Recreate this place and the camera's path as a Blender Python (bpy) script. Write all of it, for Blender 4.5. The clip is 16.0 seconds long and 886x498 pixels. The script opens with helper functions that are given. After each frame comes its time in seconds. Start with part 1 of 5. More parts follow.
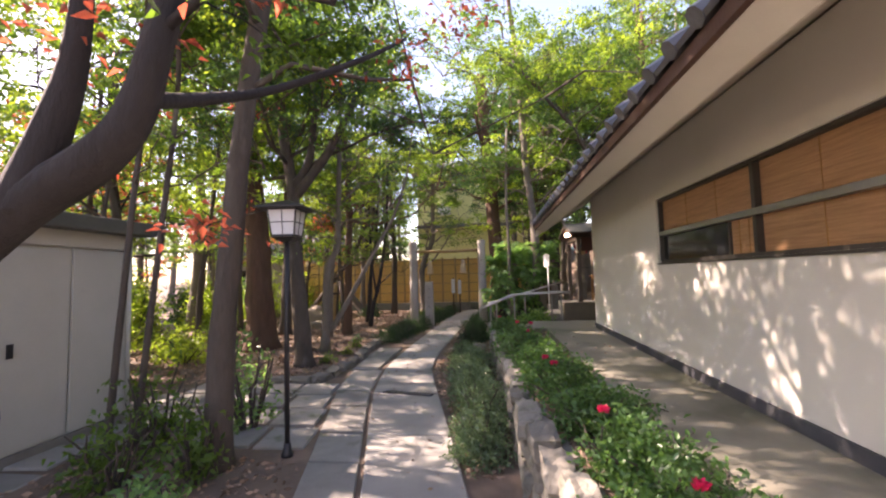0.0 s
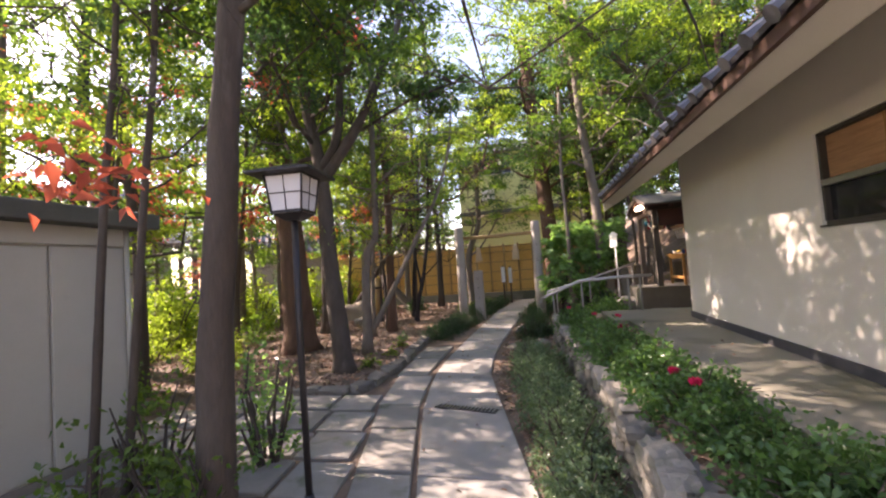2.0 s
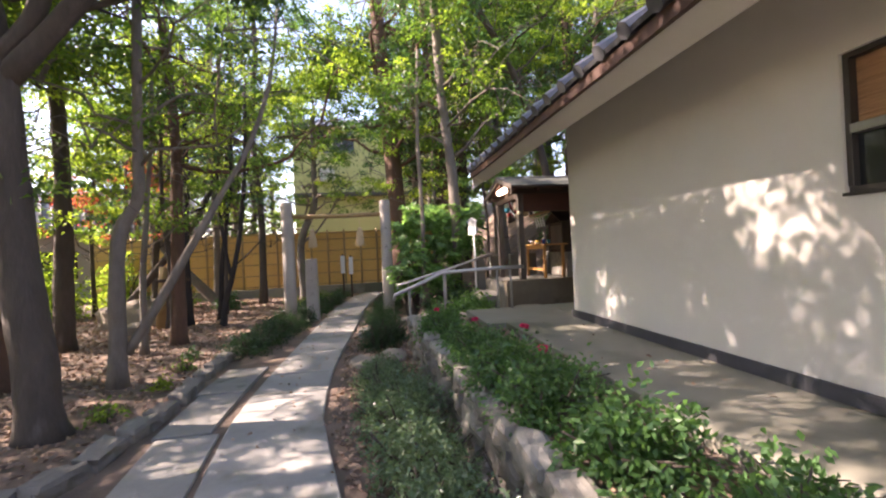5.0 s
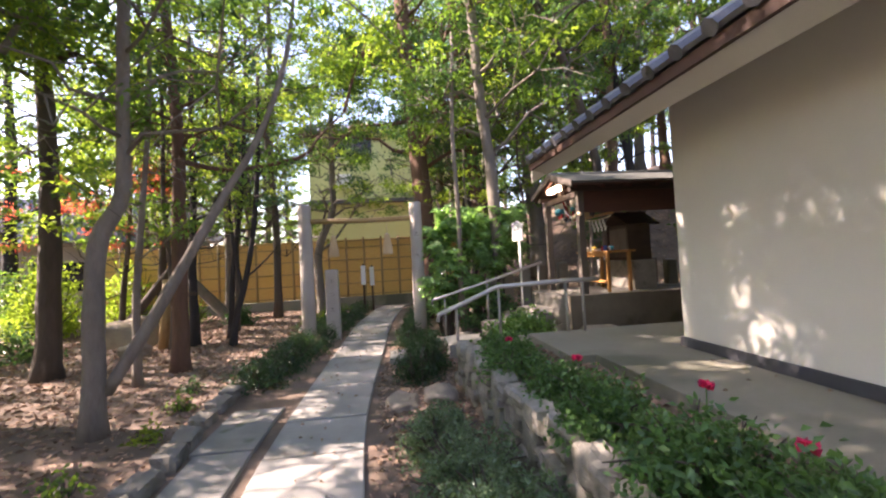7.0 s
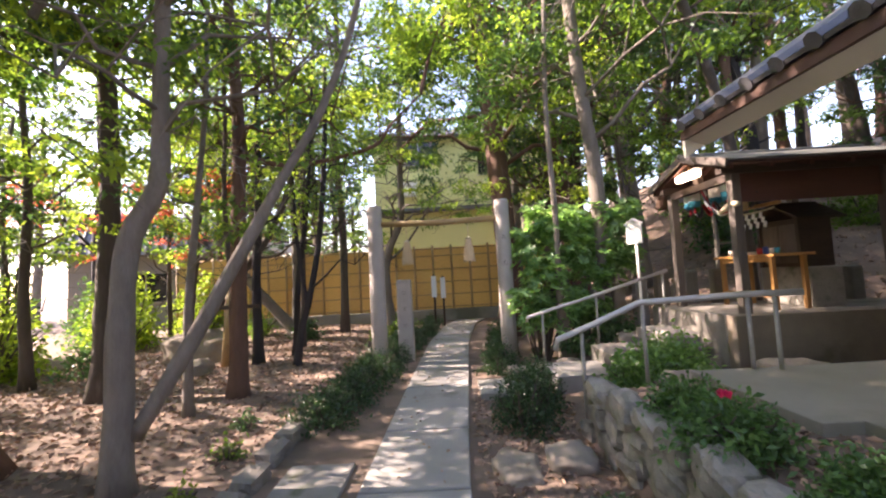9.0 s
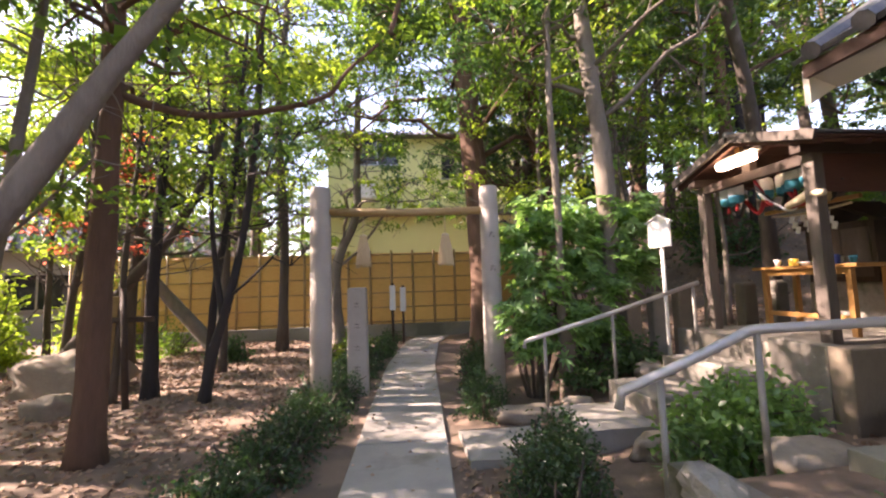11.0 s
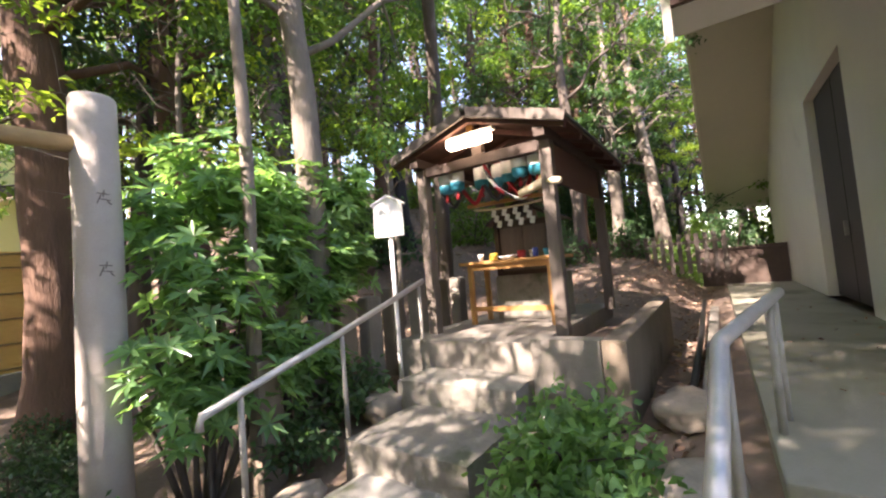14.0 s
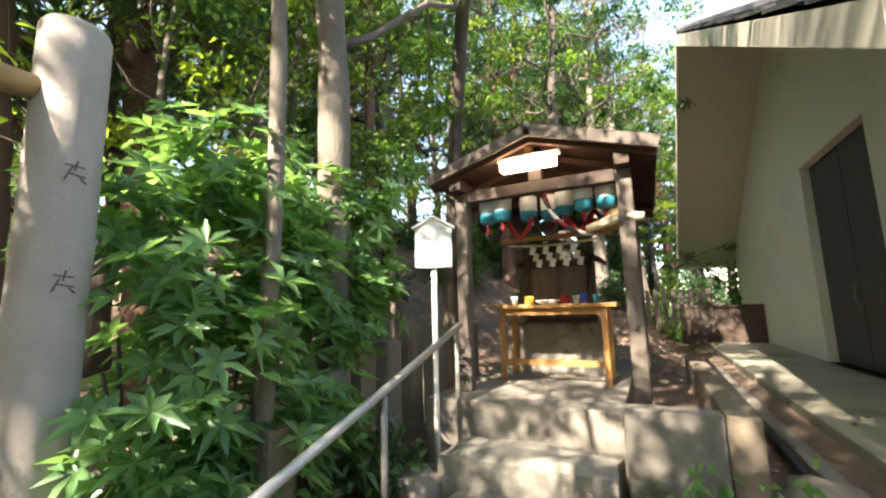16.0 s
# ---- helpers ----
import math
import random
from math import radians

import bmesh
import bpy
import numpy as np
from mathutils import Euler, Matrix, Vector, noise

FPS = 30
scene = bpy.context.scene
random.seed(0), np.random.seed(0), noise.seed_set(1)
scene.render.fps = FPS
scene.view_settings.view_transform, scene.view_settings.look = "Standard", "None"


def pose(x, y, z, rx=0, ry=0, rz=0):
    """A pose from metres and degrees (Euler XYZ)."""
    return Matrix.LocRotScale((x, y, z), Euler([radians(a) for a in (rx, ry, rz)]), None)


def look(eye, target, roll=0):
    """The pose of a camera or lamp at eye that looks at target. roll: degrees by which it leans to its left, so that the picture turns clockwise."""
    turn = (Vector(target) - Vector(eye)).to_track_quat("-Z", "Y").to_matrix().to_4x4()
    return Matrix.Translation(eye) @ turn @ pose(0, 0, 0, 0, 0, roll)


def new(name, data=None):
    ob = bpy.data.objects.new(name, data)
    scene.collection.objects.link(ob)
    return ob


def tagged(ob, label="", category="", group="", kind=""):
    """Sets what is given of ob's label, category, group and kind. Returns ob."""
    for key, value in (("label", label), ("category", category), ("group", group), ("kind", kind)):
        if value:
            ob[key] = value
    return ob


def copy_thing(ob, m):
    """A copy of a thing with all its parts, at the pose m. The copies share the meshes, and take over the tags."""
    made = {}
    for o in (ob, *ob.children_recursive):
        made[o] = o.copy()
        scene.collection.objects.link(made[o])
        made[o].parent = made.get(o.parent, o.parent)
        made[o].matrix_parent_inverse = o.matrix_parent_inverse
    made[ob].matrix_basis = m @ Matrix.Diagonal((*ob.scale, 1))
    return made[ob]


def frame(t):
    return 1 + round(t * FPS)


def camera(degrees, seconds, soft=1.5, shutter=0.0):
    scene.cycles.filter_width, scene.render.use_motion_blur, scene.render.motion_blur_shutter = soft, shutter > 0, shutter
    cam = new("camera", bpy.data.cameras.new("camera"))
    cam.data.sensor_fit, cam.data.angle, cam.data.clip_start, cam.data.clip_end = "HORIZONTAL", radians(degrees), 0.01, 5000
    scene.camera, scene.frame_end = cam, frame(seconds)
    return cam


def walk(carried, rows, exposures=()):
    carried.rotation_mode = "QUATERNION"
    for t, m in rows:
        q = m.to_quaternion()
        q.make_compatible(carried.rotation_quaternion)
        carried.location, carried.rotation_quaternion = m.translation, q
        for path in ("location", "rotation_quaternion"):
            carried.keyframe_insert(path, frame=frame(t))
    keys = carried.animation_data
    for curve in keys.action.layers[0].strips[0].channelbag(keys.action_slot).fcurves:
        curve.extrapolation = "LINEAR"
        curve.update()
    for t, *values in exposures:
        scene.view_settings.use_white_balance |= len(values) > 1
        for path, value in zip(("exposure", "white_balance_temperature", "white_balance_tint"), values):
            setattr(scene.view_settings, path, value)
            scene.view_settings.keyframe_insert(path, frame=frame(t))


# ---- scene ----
cam = camera(94.6, 16.0, 2.2)
PATH = [
    (0, (-0.032, 0.109, 1.597), (-0.272, 2.09, 1.728), -1.5),
    (0.5, (-0.095, 0.383, 1.599), (-0.465, 2.348, 1.643), -3.4),
    (1, (-0.093, 0.671, 1.585), (-0.486, 2.631, 1.625), -2.5),
    (1.5, (-0.196, 0.953, 1.525), (-0.554, 2.917, 1.632), -3.6),
    (2, (-0.344, 1.256, 1.55), (-0.794, 3.203, 1.646), -4.1),
    (2.5, (-0.39, 1.618, 1.499), (-0.956, 3.535, 1.58), -3.5),
    (3, (-0.431, 1.966, 1.471), (-0.78, 3.933, 1.548), -2.0),
    (3.5, (-0.481, 2.337, 1.488), (-0.553, 4.334, 1.57), -1.5),
    (4, (-0.496, 2.692, 1.473), (-0.382, 4.685, 1.58), -0.8),
    (4.2, (-0.507, 2.815, 1.473), (-0.308, 4.804, 1.543), -1.4),
    (6.3, (-0.771, 4.109, 1.499), (-0.415, 6.077, 1.483), -3.2),
    (6.5, (-0.803, 4.229, 1.493), (-0.48, 6.202, 1.511), -2.6),
    (7, (-0.912, 4.558, 1.512), (-0.651, 6.54, 1.562), -3.1),
    (7.5, (-1.051, 4.883, 1.485), (-0.755, 6.858, 1.597), -2.2),
    (8, (-1.121, 5.25, 1.475), (-0.914, 7.237, 1.58), -3.8),
    (8.5, (-1.18, 5.541, 1.495), (-1.252, 7.537, 1.603), -3.7),
    (8.7, (-1.217, 5.659, 1.489), (-1.271, 7.655, 1.607), -3.5),
    (10.8, (-1.508, 7.344, 1.422), (-1.396, 9.336, 1.563), -2.0),
    (11, (-1.478, 7.493, 1.423), (-1.282, 9.475, 1.598), -1.8),
    (11.5, (-1.453, 7.85, 1.458), (-0.954, 9.782, 1.58), 0.1),
    (12, (-1.382, 8.253, 1.467), (-0.484, 10.037, 1.556), 1.4),
    (12.5, (-1.254, 8.627, 1.474), (-0.123, 10.274, 1.584), 1.0),
    (13, (-1.25, 8.938, 1.459), (0.214, 10.297, 1.543), 0.4),
    (13.5, (-1.283, 9.228, 1.476), (0.307, 10.438, 1.568), -1.7),
    (14, (-1.254, 9.556, 1.442), (0.409, 10.662, 1.548), -4.9),
    (14.5, (-1.237, 9.869, 1.475), (0.586, 10.685, 1.587), -2.9),
    (15, (-1.233, 10.232, 1.455), (0.545, 11.139, 1.581), -2.7),
    (15.5, (-1.18, 10.49, 1.52), (0.56, 11.45, 1.755), -2.6),
    (16, (-1.09, 10.57, 1.485), (0.675, 11.445, 1.775), -1.4),
]
walk(cam, [(t, look(eye, target, roll)) for t, eye, target, roll in PATH], [(0, 2.45, 7700, 32), (4, 2.62, 7350, 30), (7, 2.84, 7250, 30), (8.5, 2.92, 7250, 30), (11, 2.97, 7650, 34), (12.5, 3.06, 7900, 30), (13.5, 3.2, 7400, 26), (14, 3.22, 7100, 26), (14.5, 3.3, 7050, 22), (15.2, 3.18, 7150, 18), (16, 3.1, 7300, 14)])

# ---- light ----
SUN_WAY = Vector((-0.83, 0.16, 0.66)).normalized()      # from the ground towards the sun
world = bpy.data.worlds.new("world")
scene.world = world
world.use_nodes = True
sky = world.node_tree.nodes.new("ShaderNodeTexSky")
sky.sky_type = "NISHITA"
sky.sun_disc = False
sky.sun_elevation = math.asin(SUN_WAY.z)
sky.sun_rotation = math.atan2(SUN_WAY.x, SUN_WAY.y)
world.node_tree.links.new(sky.outputs[0], world.node_tree.nodes["Background"].inputs[0])
world.node_tree.nodes["Background"].inputs[1].default_value = 0.115
sun = new("sun", bpy.data.lights.new("sun", "SUN"))
sun.data.energy = 3.7
sun.data.angle = radians(0.53)
sun.data.color = (1.0, 0.94, 0.84)
sun.matrix_world = look(SUN_WAY * 60, (0, 0, 0))

# ---- materials ----
def mat(name, a, b=None, scale=6.0, rough=0.8, bump=0.25, fine=60.0, metal=0.0, spot=None, spot_scale=1.5, spot_at=0.6, island=0.0, each=0.0, stretch=None):
    """A surface of two colours mixed by noise at two scales, with stains, relief and, where asked, a shade of its own for each piece."""
    m = bpy.data.materials.new(name)
    m.use_nodes = True
    nt = m.node_tree
    bsdf = nt.nodes["Principled BSDF"]
    add = nt.nodes.new
    co = add("ShaderNodeTexCoord")
    src = co.outputs["Object"]
    if stretch:
        mp = add("ShaderNodeMapping")
        mp.inputs["Scale"].default_value = stretch
        nt.links.new(src, mp.inputs["Vector"])
        src = mp.outputs[0]
    n1, n2 = add("ShaderNodeTexNoise"), add("ShaderNodeTexNoise")
    for n, sc, d in ((n1, scale, 5), (n2, fine, 4)):
        n.inputs["Scale"].default_value = sc
        n.inputs["Detail"].default_value = d
        n.inputs["Roughness"].default_value = 0.65
        nt.links.new(src, n.inputs["Vector"])
    mixf = add("ShaderNodeMath")
    mixf.operation = "MULTIPLY_ADD"
    nt.links.new(n2.outputs[0], mixf.inputs[0])
    mixf.inputs[1].default_value = 0.5
    half = add("ShaderNodeMath")
    half.operation = "MULTIPLY_ADD"
    nt.links.new(n1.outputs[0], half.inputs[0])
    half.inputs[1].default_value, half.inputs[2].default_value = 1.4, -0.45
    nt.links.new(half.outputs[0], mixf.inputs[2])
    mix = add("ShaderNodeMix")
    mix.data_type = "RGBA"
    b = b or tuple(c * 0.65 for c in a)
    mix.inputs[6].default_value, mix.inputs[7].default_value = (*a, 1), (*b, 1)
    nt.links.new(mixf.outputs[0], mix.inputs[0])
    out = mix.outputs[2]
    if spot:
        n3 = add("ShaderNodeTexNoise")
        n3.inputs["Scale"].default_value = spot_scale
        n3.inputs["Detail"].default_value = 6
        nt.links.new(src, n3.inputs["Vector"])
        r = add("ShaderNodeMapRange")
        r.inputs[1].default_value, r.inputs[2].default_value = spot_at, spot_at + 0.12
        nt.links.new(n3.outputs[0], r.inputs[0])
        m2 = add("ShaderNodeMix")
        m2.data_type = "RGBA"
        m2.inputs[7].default_value = (*spot, 1)
        nt.links.new(r.outputs[0], m2.inputs[0])
        nt.links.new(out, m2.inputs[6])
        out = m2.outputs[2]
    if island or each:
        g = add("ShaderNodeNewGeometry") if island else add("ShaderNodeObjectInfo")
        rnd = g.outputs["Random Per Island"] if island else g.outputs["Random"]
        k = island or each
        r = add("ShaderNodeMapRange")
        r.inputs[3].default_value, r.inputs[4].default_value = 1 - k, 1 + k
        nt.links.new(rnd, r.inputs[0])
        hsv = add("ShaderNodeHueSaturation")
        nt.links.new(r.outputs[0], hsv.inputs["Value"])
        nt.links.new(out, hsv.inputs["Color"])
        out = hsv.outputs[0]
    nt.links.new(out, bsdf.inputs["Base Color"])
    bsdf.inputs["Roughness"].default_value = rough
    bsdf.inputs["Metallic"].default_value = metal
    if bump:
        bp = add("ShaderNodeBump")
        bp.inputs["Strength"].default_value = bump
        bp.inputs["Distance"].default_value = 0.02
        nt.links.new(mixf.outputs[0], bp.inputs["Height"])
        nt.links.new(bp.outputs[0], bsdf.inputs["Normal"])
    return m


def leaf_mat(name, a, b, through_color, part=0.45, rough=0.45):
    """Leaves: a glossy skin, light that comes through from behind, and a shade of its own for each leaf."""
    m = bpy.data.materials.new(name)
    m.use_nodes = True
    nt = m.node_tree
    add = nt.nodes.new
    bsdf = nt.nodes["Principled BSDF"]
    geo = add("ShaderNodeNewGeometry")
    mix = add("ShaderNodeMix")
    mix.data_type = "RGBA"
    mix.inputs[6].default_value, mix.inputs[7].default_value = (*a, 1), (*b, 1)
    nt.links.new(geo.outputs["Random Per Island"], mix.inputs[0])
    nt.links.new(mix.outputs[2], bsdf.inputs["Base Color"])
    bsdf.inputs["Roughness"].default_value = rough
    tr = add("ShaderNodeBsdfTranslucent")
    hue = add("ShaderNodeHueSaturation")
    hue.inputs["Color"].default_value = (*through_color, 1)
    r = add("ShaderNodeMapRange")
    r.inputs[3].default_value, r.inputs[4].default_value = 0.6, 1.3
    nt.links.new(geo.outputs["Random Per Island"], r.inputs[0])
    nt.links.new(r.outputs[0], hue.inputs["Value"])
    nt.links.new(hue.outputs[0], tr.inputs["Color"])
    sh = add("ShaderNodeMixShader")
    sh.inputs[0].default_value = part
    nt.links.new(bsdf.outputs[0], sh.inputs[1])
    nt.links.new(tr.outputs[0], sh.inputs[2])
    nt.links.new(sh.outputs[0], nt.nodes["Material Output"].inputs["Surface"])
    return m


def glow_mat(name, color, strength):
    m = bpy.data.materials.new(name)
    m.use_nodes = True
    b = m.node_tree.nodes["Principled BSDF"]
    b.inputs["Base Color"].default_value = (*color, 1)
    b.inputs["Emission Color"].default_value = (*color, 1)
    b.inputs["Emission Strength"].default_value = strength
    return m


M_SOIL = mat("soil", (0.19, 0.135, 0.10), (0.095, 0.068, 0.05), 1.6, 0.95, 0.8, 35, spot=(0.22, 0.15, 0.11), spot_scale=2.2, spot_at=0.5)
M_CONCRETE = mat("path_concrete", (0.36, 0.34, 0.31), (0.24, 0.23, 0.21), 2.5, 0.9, 0.35, 90, spot=(0.17, 0.16, 0.13), spot_scale=1.4, spot_at=0.58, each=0.08)
M_PAVER = mat("paver_stone", (0.33, 0.31, 0.28), (0.2, 0.19, 0.17), 3.5, 0.92, 0.5, 70, spot=(0.12, 0.13, 0.08), spot_scale=3, spot_at=0.6, each=0.15)
M_PATIO = mat("patio_concrete", (0.30, 0.28, 0.22), (0.20, 0.19, 0.15), 1.2, 0.9, 0.3, 80, spot=(0.13, 0.13, 0.09), spot_scale=0.7, spot_at=0.52)
M_PLASTER = mat("plaster", (0.69, 0.655, 0.585), (0.60, 0.57, 0.51), 0.8, 0.9, 0.2, 140, spot=(0.45, 0.42, 0.35), spot_scale=0.5, spot_at=0.62)
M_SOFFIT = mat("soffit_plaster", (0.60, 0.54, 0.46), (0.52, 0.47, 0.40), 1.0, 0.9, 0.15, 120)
M_FASCIA = mat("fascia_paint", (0.74, 0.69, 0.60), (0.62, 0.57, 0.49), 2, 0.6, 0.08, 90)
M_PLINTH = mat("plinth", (0.075, 0.076, 0.085), (0.045, 0.046, 0.052), 4, 0.8, 0.3, 80)
M_TILE = mat("roof_tile", (0.16, 0.16, 0.17), (0.07, 0.07, 0.075), 5, 0.5, 0.3, 60, each=0.2)
M_RIBBED = mat("roof_wood", (0.10, 0.045, 0.028), (0.05, 0.025, 0.018), 5, 0.7, 0.3, 70)
M_STONE = mat("wall_stone", (0.31, 0.285, 0.245), (0.16, 0.148, 0.125), 6, 0.92, 0.7, 45, spot=(0.10, 0.11, 0.07), spot_scale=4, spot_at=0.58, each=0.25)
M_BLOCK = mat("kerb_concrete", (0.245, 0.222, 0.19), (0.14, 0.127, 0.107), 4, 0.95, 0.6, 60, spot=(0.10, 0.10, 0.06), spot_scale=3, spot_at=0.6)
M_BROWNBLOCK = mat("plinth_concrete", (0.21, 0.17, 0.125), (0.12, 0.096, 0.072), 3, 0.95, 0.5, 50, spot=(0.09, 0.08, 0.05), spot_scale=2, spot_at=0.58)
M_TORII = mat("torii_stone", (0.42, 0.38, 0.34), (0.30, 0.265, 0.235), 3, 0.9, 0.45, 90, spot=(0.2, 0.17, 0.14), spot_scale=2.5, spot_at=0.62)
M_BOULDER = mat("boulder", (0.33, 0.28, 0.225), (0.17, 0.14, 0.11), 3, 0.95, 0.8, 30)
M_BARK = mat("bark", (0.118, 0.094, 0.076), (0.046, 0.036, 0.03), 7, 0.95, 1.0, 45, stretch=(1, 1, 0.25), spot=(0.20, 0.175, 0.15), spot_scale=3, spot_at=0.62)
M_BARK_RED = mat("bark_red", (0.17, 0.095, 0.062), (0.07, 0.04, 0.028), 9, 0.95, 1.0, 50, stretch=(1, 1, 0.2))
M_BARK_PALE = mat("bark_pale", (0.25, 0.215, 0.18), (0.10, 0.082, 0.066), 6, 0.95, 0.9, 45, stretch=(1, 1, 0.3))
M_BARK_DARK = mat("bark_dark", (0.045, 0.038, 0.038), (0.018, 0.016, 0.017), 7, 0.95, 1.0, 45, stretch=(1, 1, 0.3))
M_OLDWOOD = mat("weathered_wood", (0.15, 0.122, 0.102), (0.066, 0.053, 0.044), 10, 0.85, 0.5, 60, stretch=(1, 1, 0.12))
M_DARKWOOD = mat("dark_wood", (0.075, 0.045, 0.032), (0.03, 0.02, 0.015), 10, 0.75, 0.4, 60, stretch=(0.3, 1, 1))
M_REDWOOD = mat("red_brown_boards", (0.11, 0.042, 0.028), (0.06, 0.024, 0.017), 8, 0.7, 0.3, 60, stretch=(0.2, 1, 1))
M_PINE = mat("pine_table", (0.44, 0.22, 0.07), (0.30, 0.145, 0.045), 8, 0.5, 0.15, 60, stretch=(1, 0.15, 1))
M_BAMBOO = mat("bamboo_screen", (0.72, 0.45, 0.14), (0.55, 0.32, 0.095), 5, 0.7, 0.4, 60, stretch=(1, 1, 5), each=0.12)
M_BAMBOO_POST = mat("bamboo_post", (0.42, 0.28, 0.12), (0.25, 0.16, 0.07), 8, 0.6, 0.3, 60)
M_SCREEN = mat("reed_blind", (0.58, 0.32, 0.155), (0.25, 0.12, 0.055), 6, 0.8, 0.6, 40, stretch=(1, 0.5, 11))
M_FRAME = mat("window_frame", (0.05, 0.042, 0.036), (0.03, 0.026, 0.023), 10, 0.5, 0.1, 60)
M_ALU = mat("aluminium", (0.42, 0.41, 0.40), (0.34, 0.33, 0.32), 9, 0.35, 0.05, 90, metal=0.8)
M_STEEL = mat("galvanised_rail", (0.52, 0.51, 0.50), (0.40, 0.385, 0.37), 14, 0.45, 0.15, 90, metal=0.55)
M_POST = mat("dull_steel_post", (0.34, 0.32, 0.29), (0.24, 0.225, 0.20), 12, 0.6, 0.2, 80, metal=0.25)
M_BLACK = mat("black_iron", (0.016, 0.015, 0.017), (0.028, 0.025, 0.025), 12, 0.5, 0.15, 70)
M_SHED = mat("shed_steel", (0.48, 0.47, 0.415), (0.39, 0.385, 0.335), 1.4, 0.55, 0.06, 60, spot=(0.30, 0.29, 0.24), spot_scale=1.1, spot_at=0.6)
M_SHED_ROOF = mat("shed_roof", (0.13, 0.135, 0.12), (0.07, 0.072, 0.065), 3, 0.8, 0.3, 60)
M_INK = mat("faded_ink", (0.55, 0.56, 0.60), (0.62, 0.63, 0.66), 20, 0.7, 0.0, 60)
M_WHITE = mat("white_paper", (0.80, 0.79, 0.78), (0.72, 0.71, 0.69), 6, 0.7, 0.05, 60)
M_LAMP_PANE = mat("frosted_pane", (0.72, 0.72, 0.74), (0.62, 0.62, 0.64), 6, 0.4, 0.03, 60)
M_TEAL = mat("teal_paper", (0.02, 0.26, 0.36), (0.015, 0.18, 0.26), 8, 0.6, 0.05, 60)
M_RED = mat("red_cloth", (0.42, 0.025, 0.03), (0.28, 0.015, 0.02), 10, 0.8, 0.2, 60)
M_STRAW = mat("straw", (0.66, 0.50, 0.31), (0.46, 0.33, 0.19), 6, 0.9, 0.7, 40, stretch=(8, 8, 0.5))
M_ROPE = mat("rope", (0.70, 0.60, 0.42), (0.5, 0.42, 0.28), 20, 0.9, 0.4, 60)
M_DOOR = mat("steel_door", (0.045, 0.038, 0.04), (0.03, 0.026, 0.028), 3, 0.55, 0.05, 60)
M_BLUE = mat("blue_plastic", (0.03, 0.06, 0.28), (0.02, 0.04, 0.2), 6, 0.4, 0.02, 60)
M_YELLOW = mat("yellow_tin", (0.6, 0.42, 0.06), (0.5, 0.32, 0.04), 6, 0.4, 0.02, 60)
M_CREAM = mat("house_render", (0.68, 0.68, 0.33), (0.60, 0.60, 0.27), 0.7, 0.9, 0.1, 50)
M_GREYWALL = mat("house_siding", (0.36, 0.34, 0.32), (0.28, 0.265, 0.25), 0.8, 0.9, 0.1, 50)
M_FARROOF = mat("house_tiles", (0.13, 0.13, 0.14), (0.07, 0.07, 0.075), 3, 0.6, 0.3, 30)
M_LITTER = mat("dry_leaf", (0.37, 0.245, 0.165), (0.22, 0.14, 0.10), 3, 0.85, 0.0, 30, island=0.55)
M_PINK = leaf_mat("pink_petal", (0.75, 0.03, 0.13), (0.62, 0.015, 0.08), (0.8, 0.06, 0.2), 0.3)
GREEN = leaf_mat("leaf_green", (0.045, 0.10, 0.024), (0.095, 0.17, 0.035), (0.20, 0.36, 0.035))
DEEP = leaf_mat("leaf_deep", (0.028, 0.072, 0.034), (0.06, 0.125, 0.045), (0.10, 0.23, 0.05), 0.35)
LIME = leaf_mat("leaf_lime", (0.11, 0.17, 0.025), (0.2, 0.25, 0.03), (0.38, 0.55, 0.05), 0.55)
RUST = leaf_mat("leaf_red", (0.28, 0.06, 0.04), (0.40, 0.11, 0.05), (0.75, 0.16, 0.09), 0.55)
SHRUB = leaf_mat("shrub_leaf", (0.09, 0.20, 0.085), (0.16, 0.30, 0.125), (0.30, 0.55, 0.12), 0.5, 0.27)
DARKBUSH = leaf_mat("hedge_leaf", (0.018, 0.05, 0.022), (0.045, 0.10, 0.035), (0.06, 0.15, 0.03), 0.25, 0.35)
AZALEA = leaf_mat("azalea_leaf", (0.085, 0.145, 0.08), (0.165, 0.235, 0.135), (0.2, 0.34, 0.1), 0.3, 0.3)
ROSE = leaf_mat("rose_leaf", (0.048, 0.12, 0.045), (0.095, 0.20, 0.06), (0.15, 0.33, 0.06), 0.35, 0.35)


# ---- building blocks ----
IN_WORLD = {"shrine_office", "walkway", "paver_row", "paved_court"}      # their parts are given in world coordinates


def solid(name, me, material, parent=None, label="", smooth=False):
    ob = new(name, me)
    if material:
        me.materials.append(material)
    if parent:
        ob.parent = parent
        if parent.name in IN_WORLD:
            ob.location = -parent.location
    if label:
        ob["label"] = label
    if smooth:
        for p in me.polygons:
            p.use_smooth = True
    return ob


def part(name, bm, material, parent=None, label="", smooth=False):
    me = bpy.data.meshes.new(name)
    bmesh.ops.recalc_face_normals(bm, faces=bm.faces[:])
    bm.to_mesh(me)
    bm.free()
    return solid(name, me, material, parent, label, smooth)


def thing(name, at, label, category, group=""):
    e = new(name)
    e.location = at
    e.empty_display_size = 0.1
    return tagged(e, label, category, group)


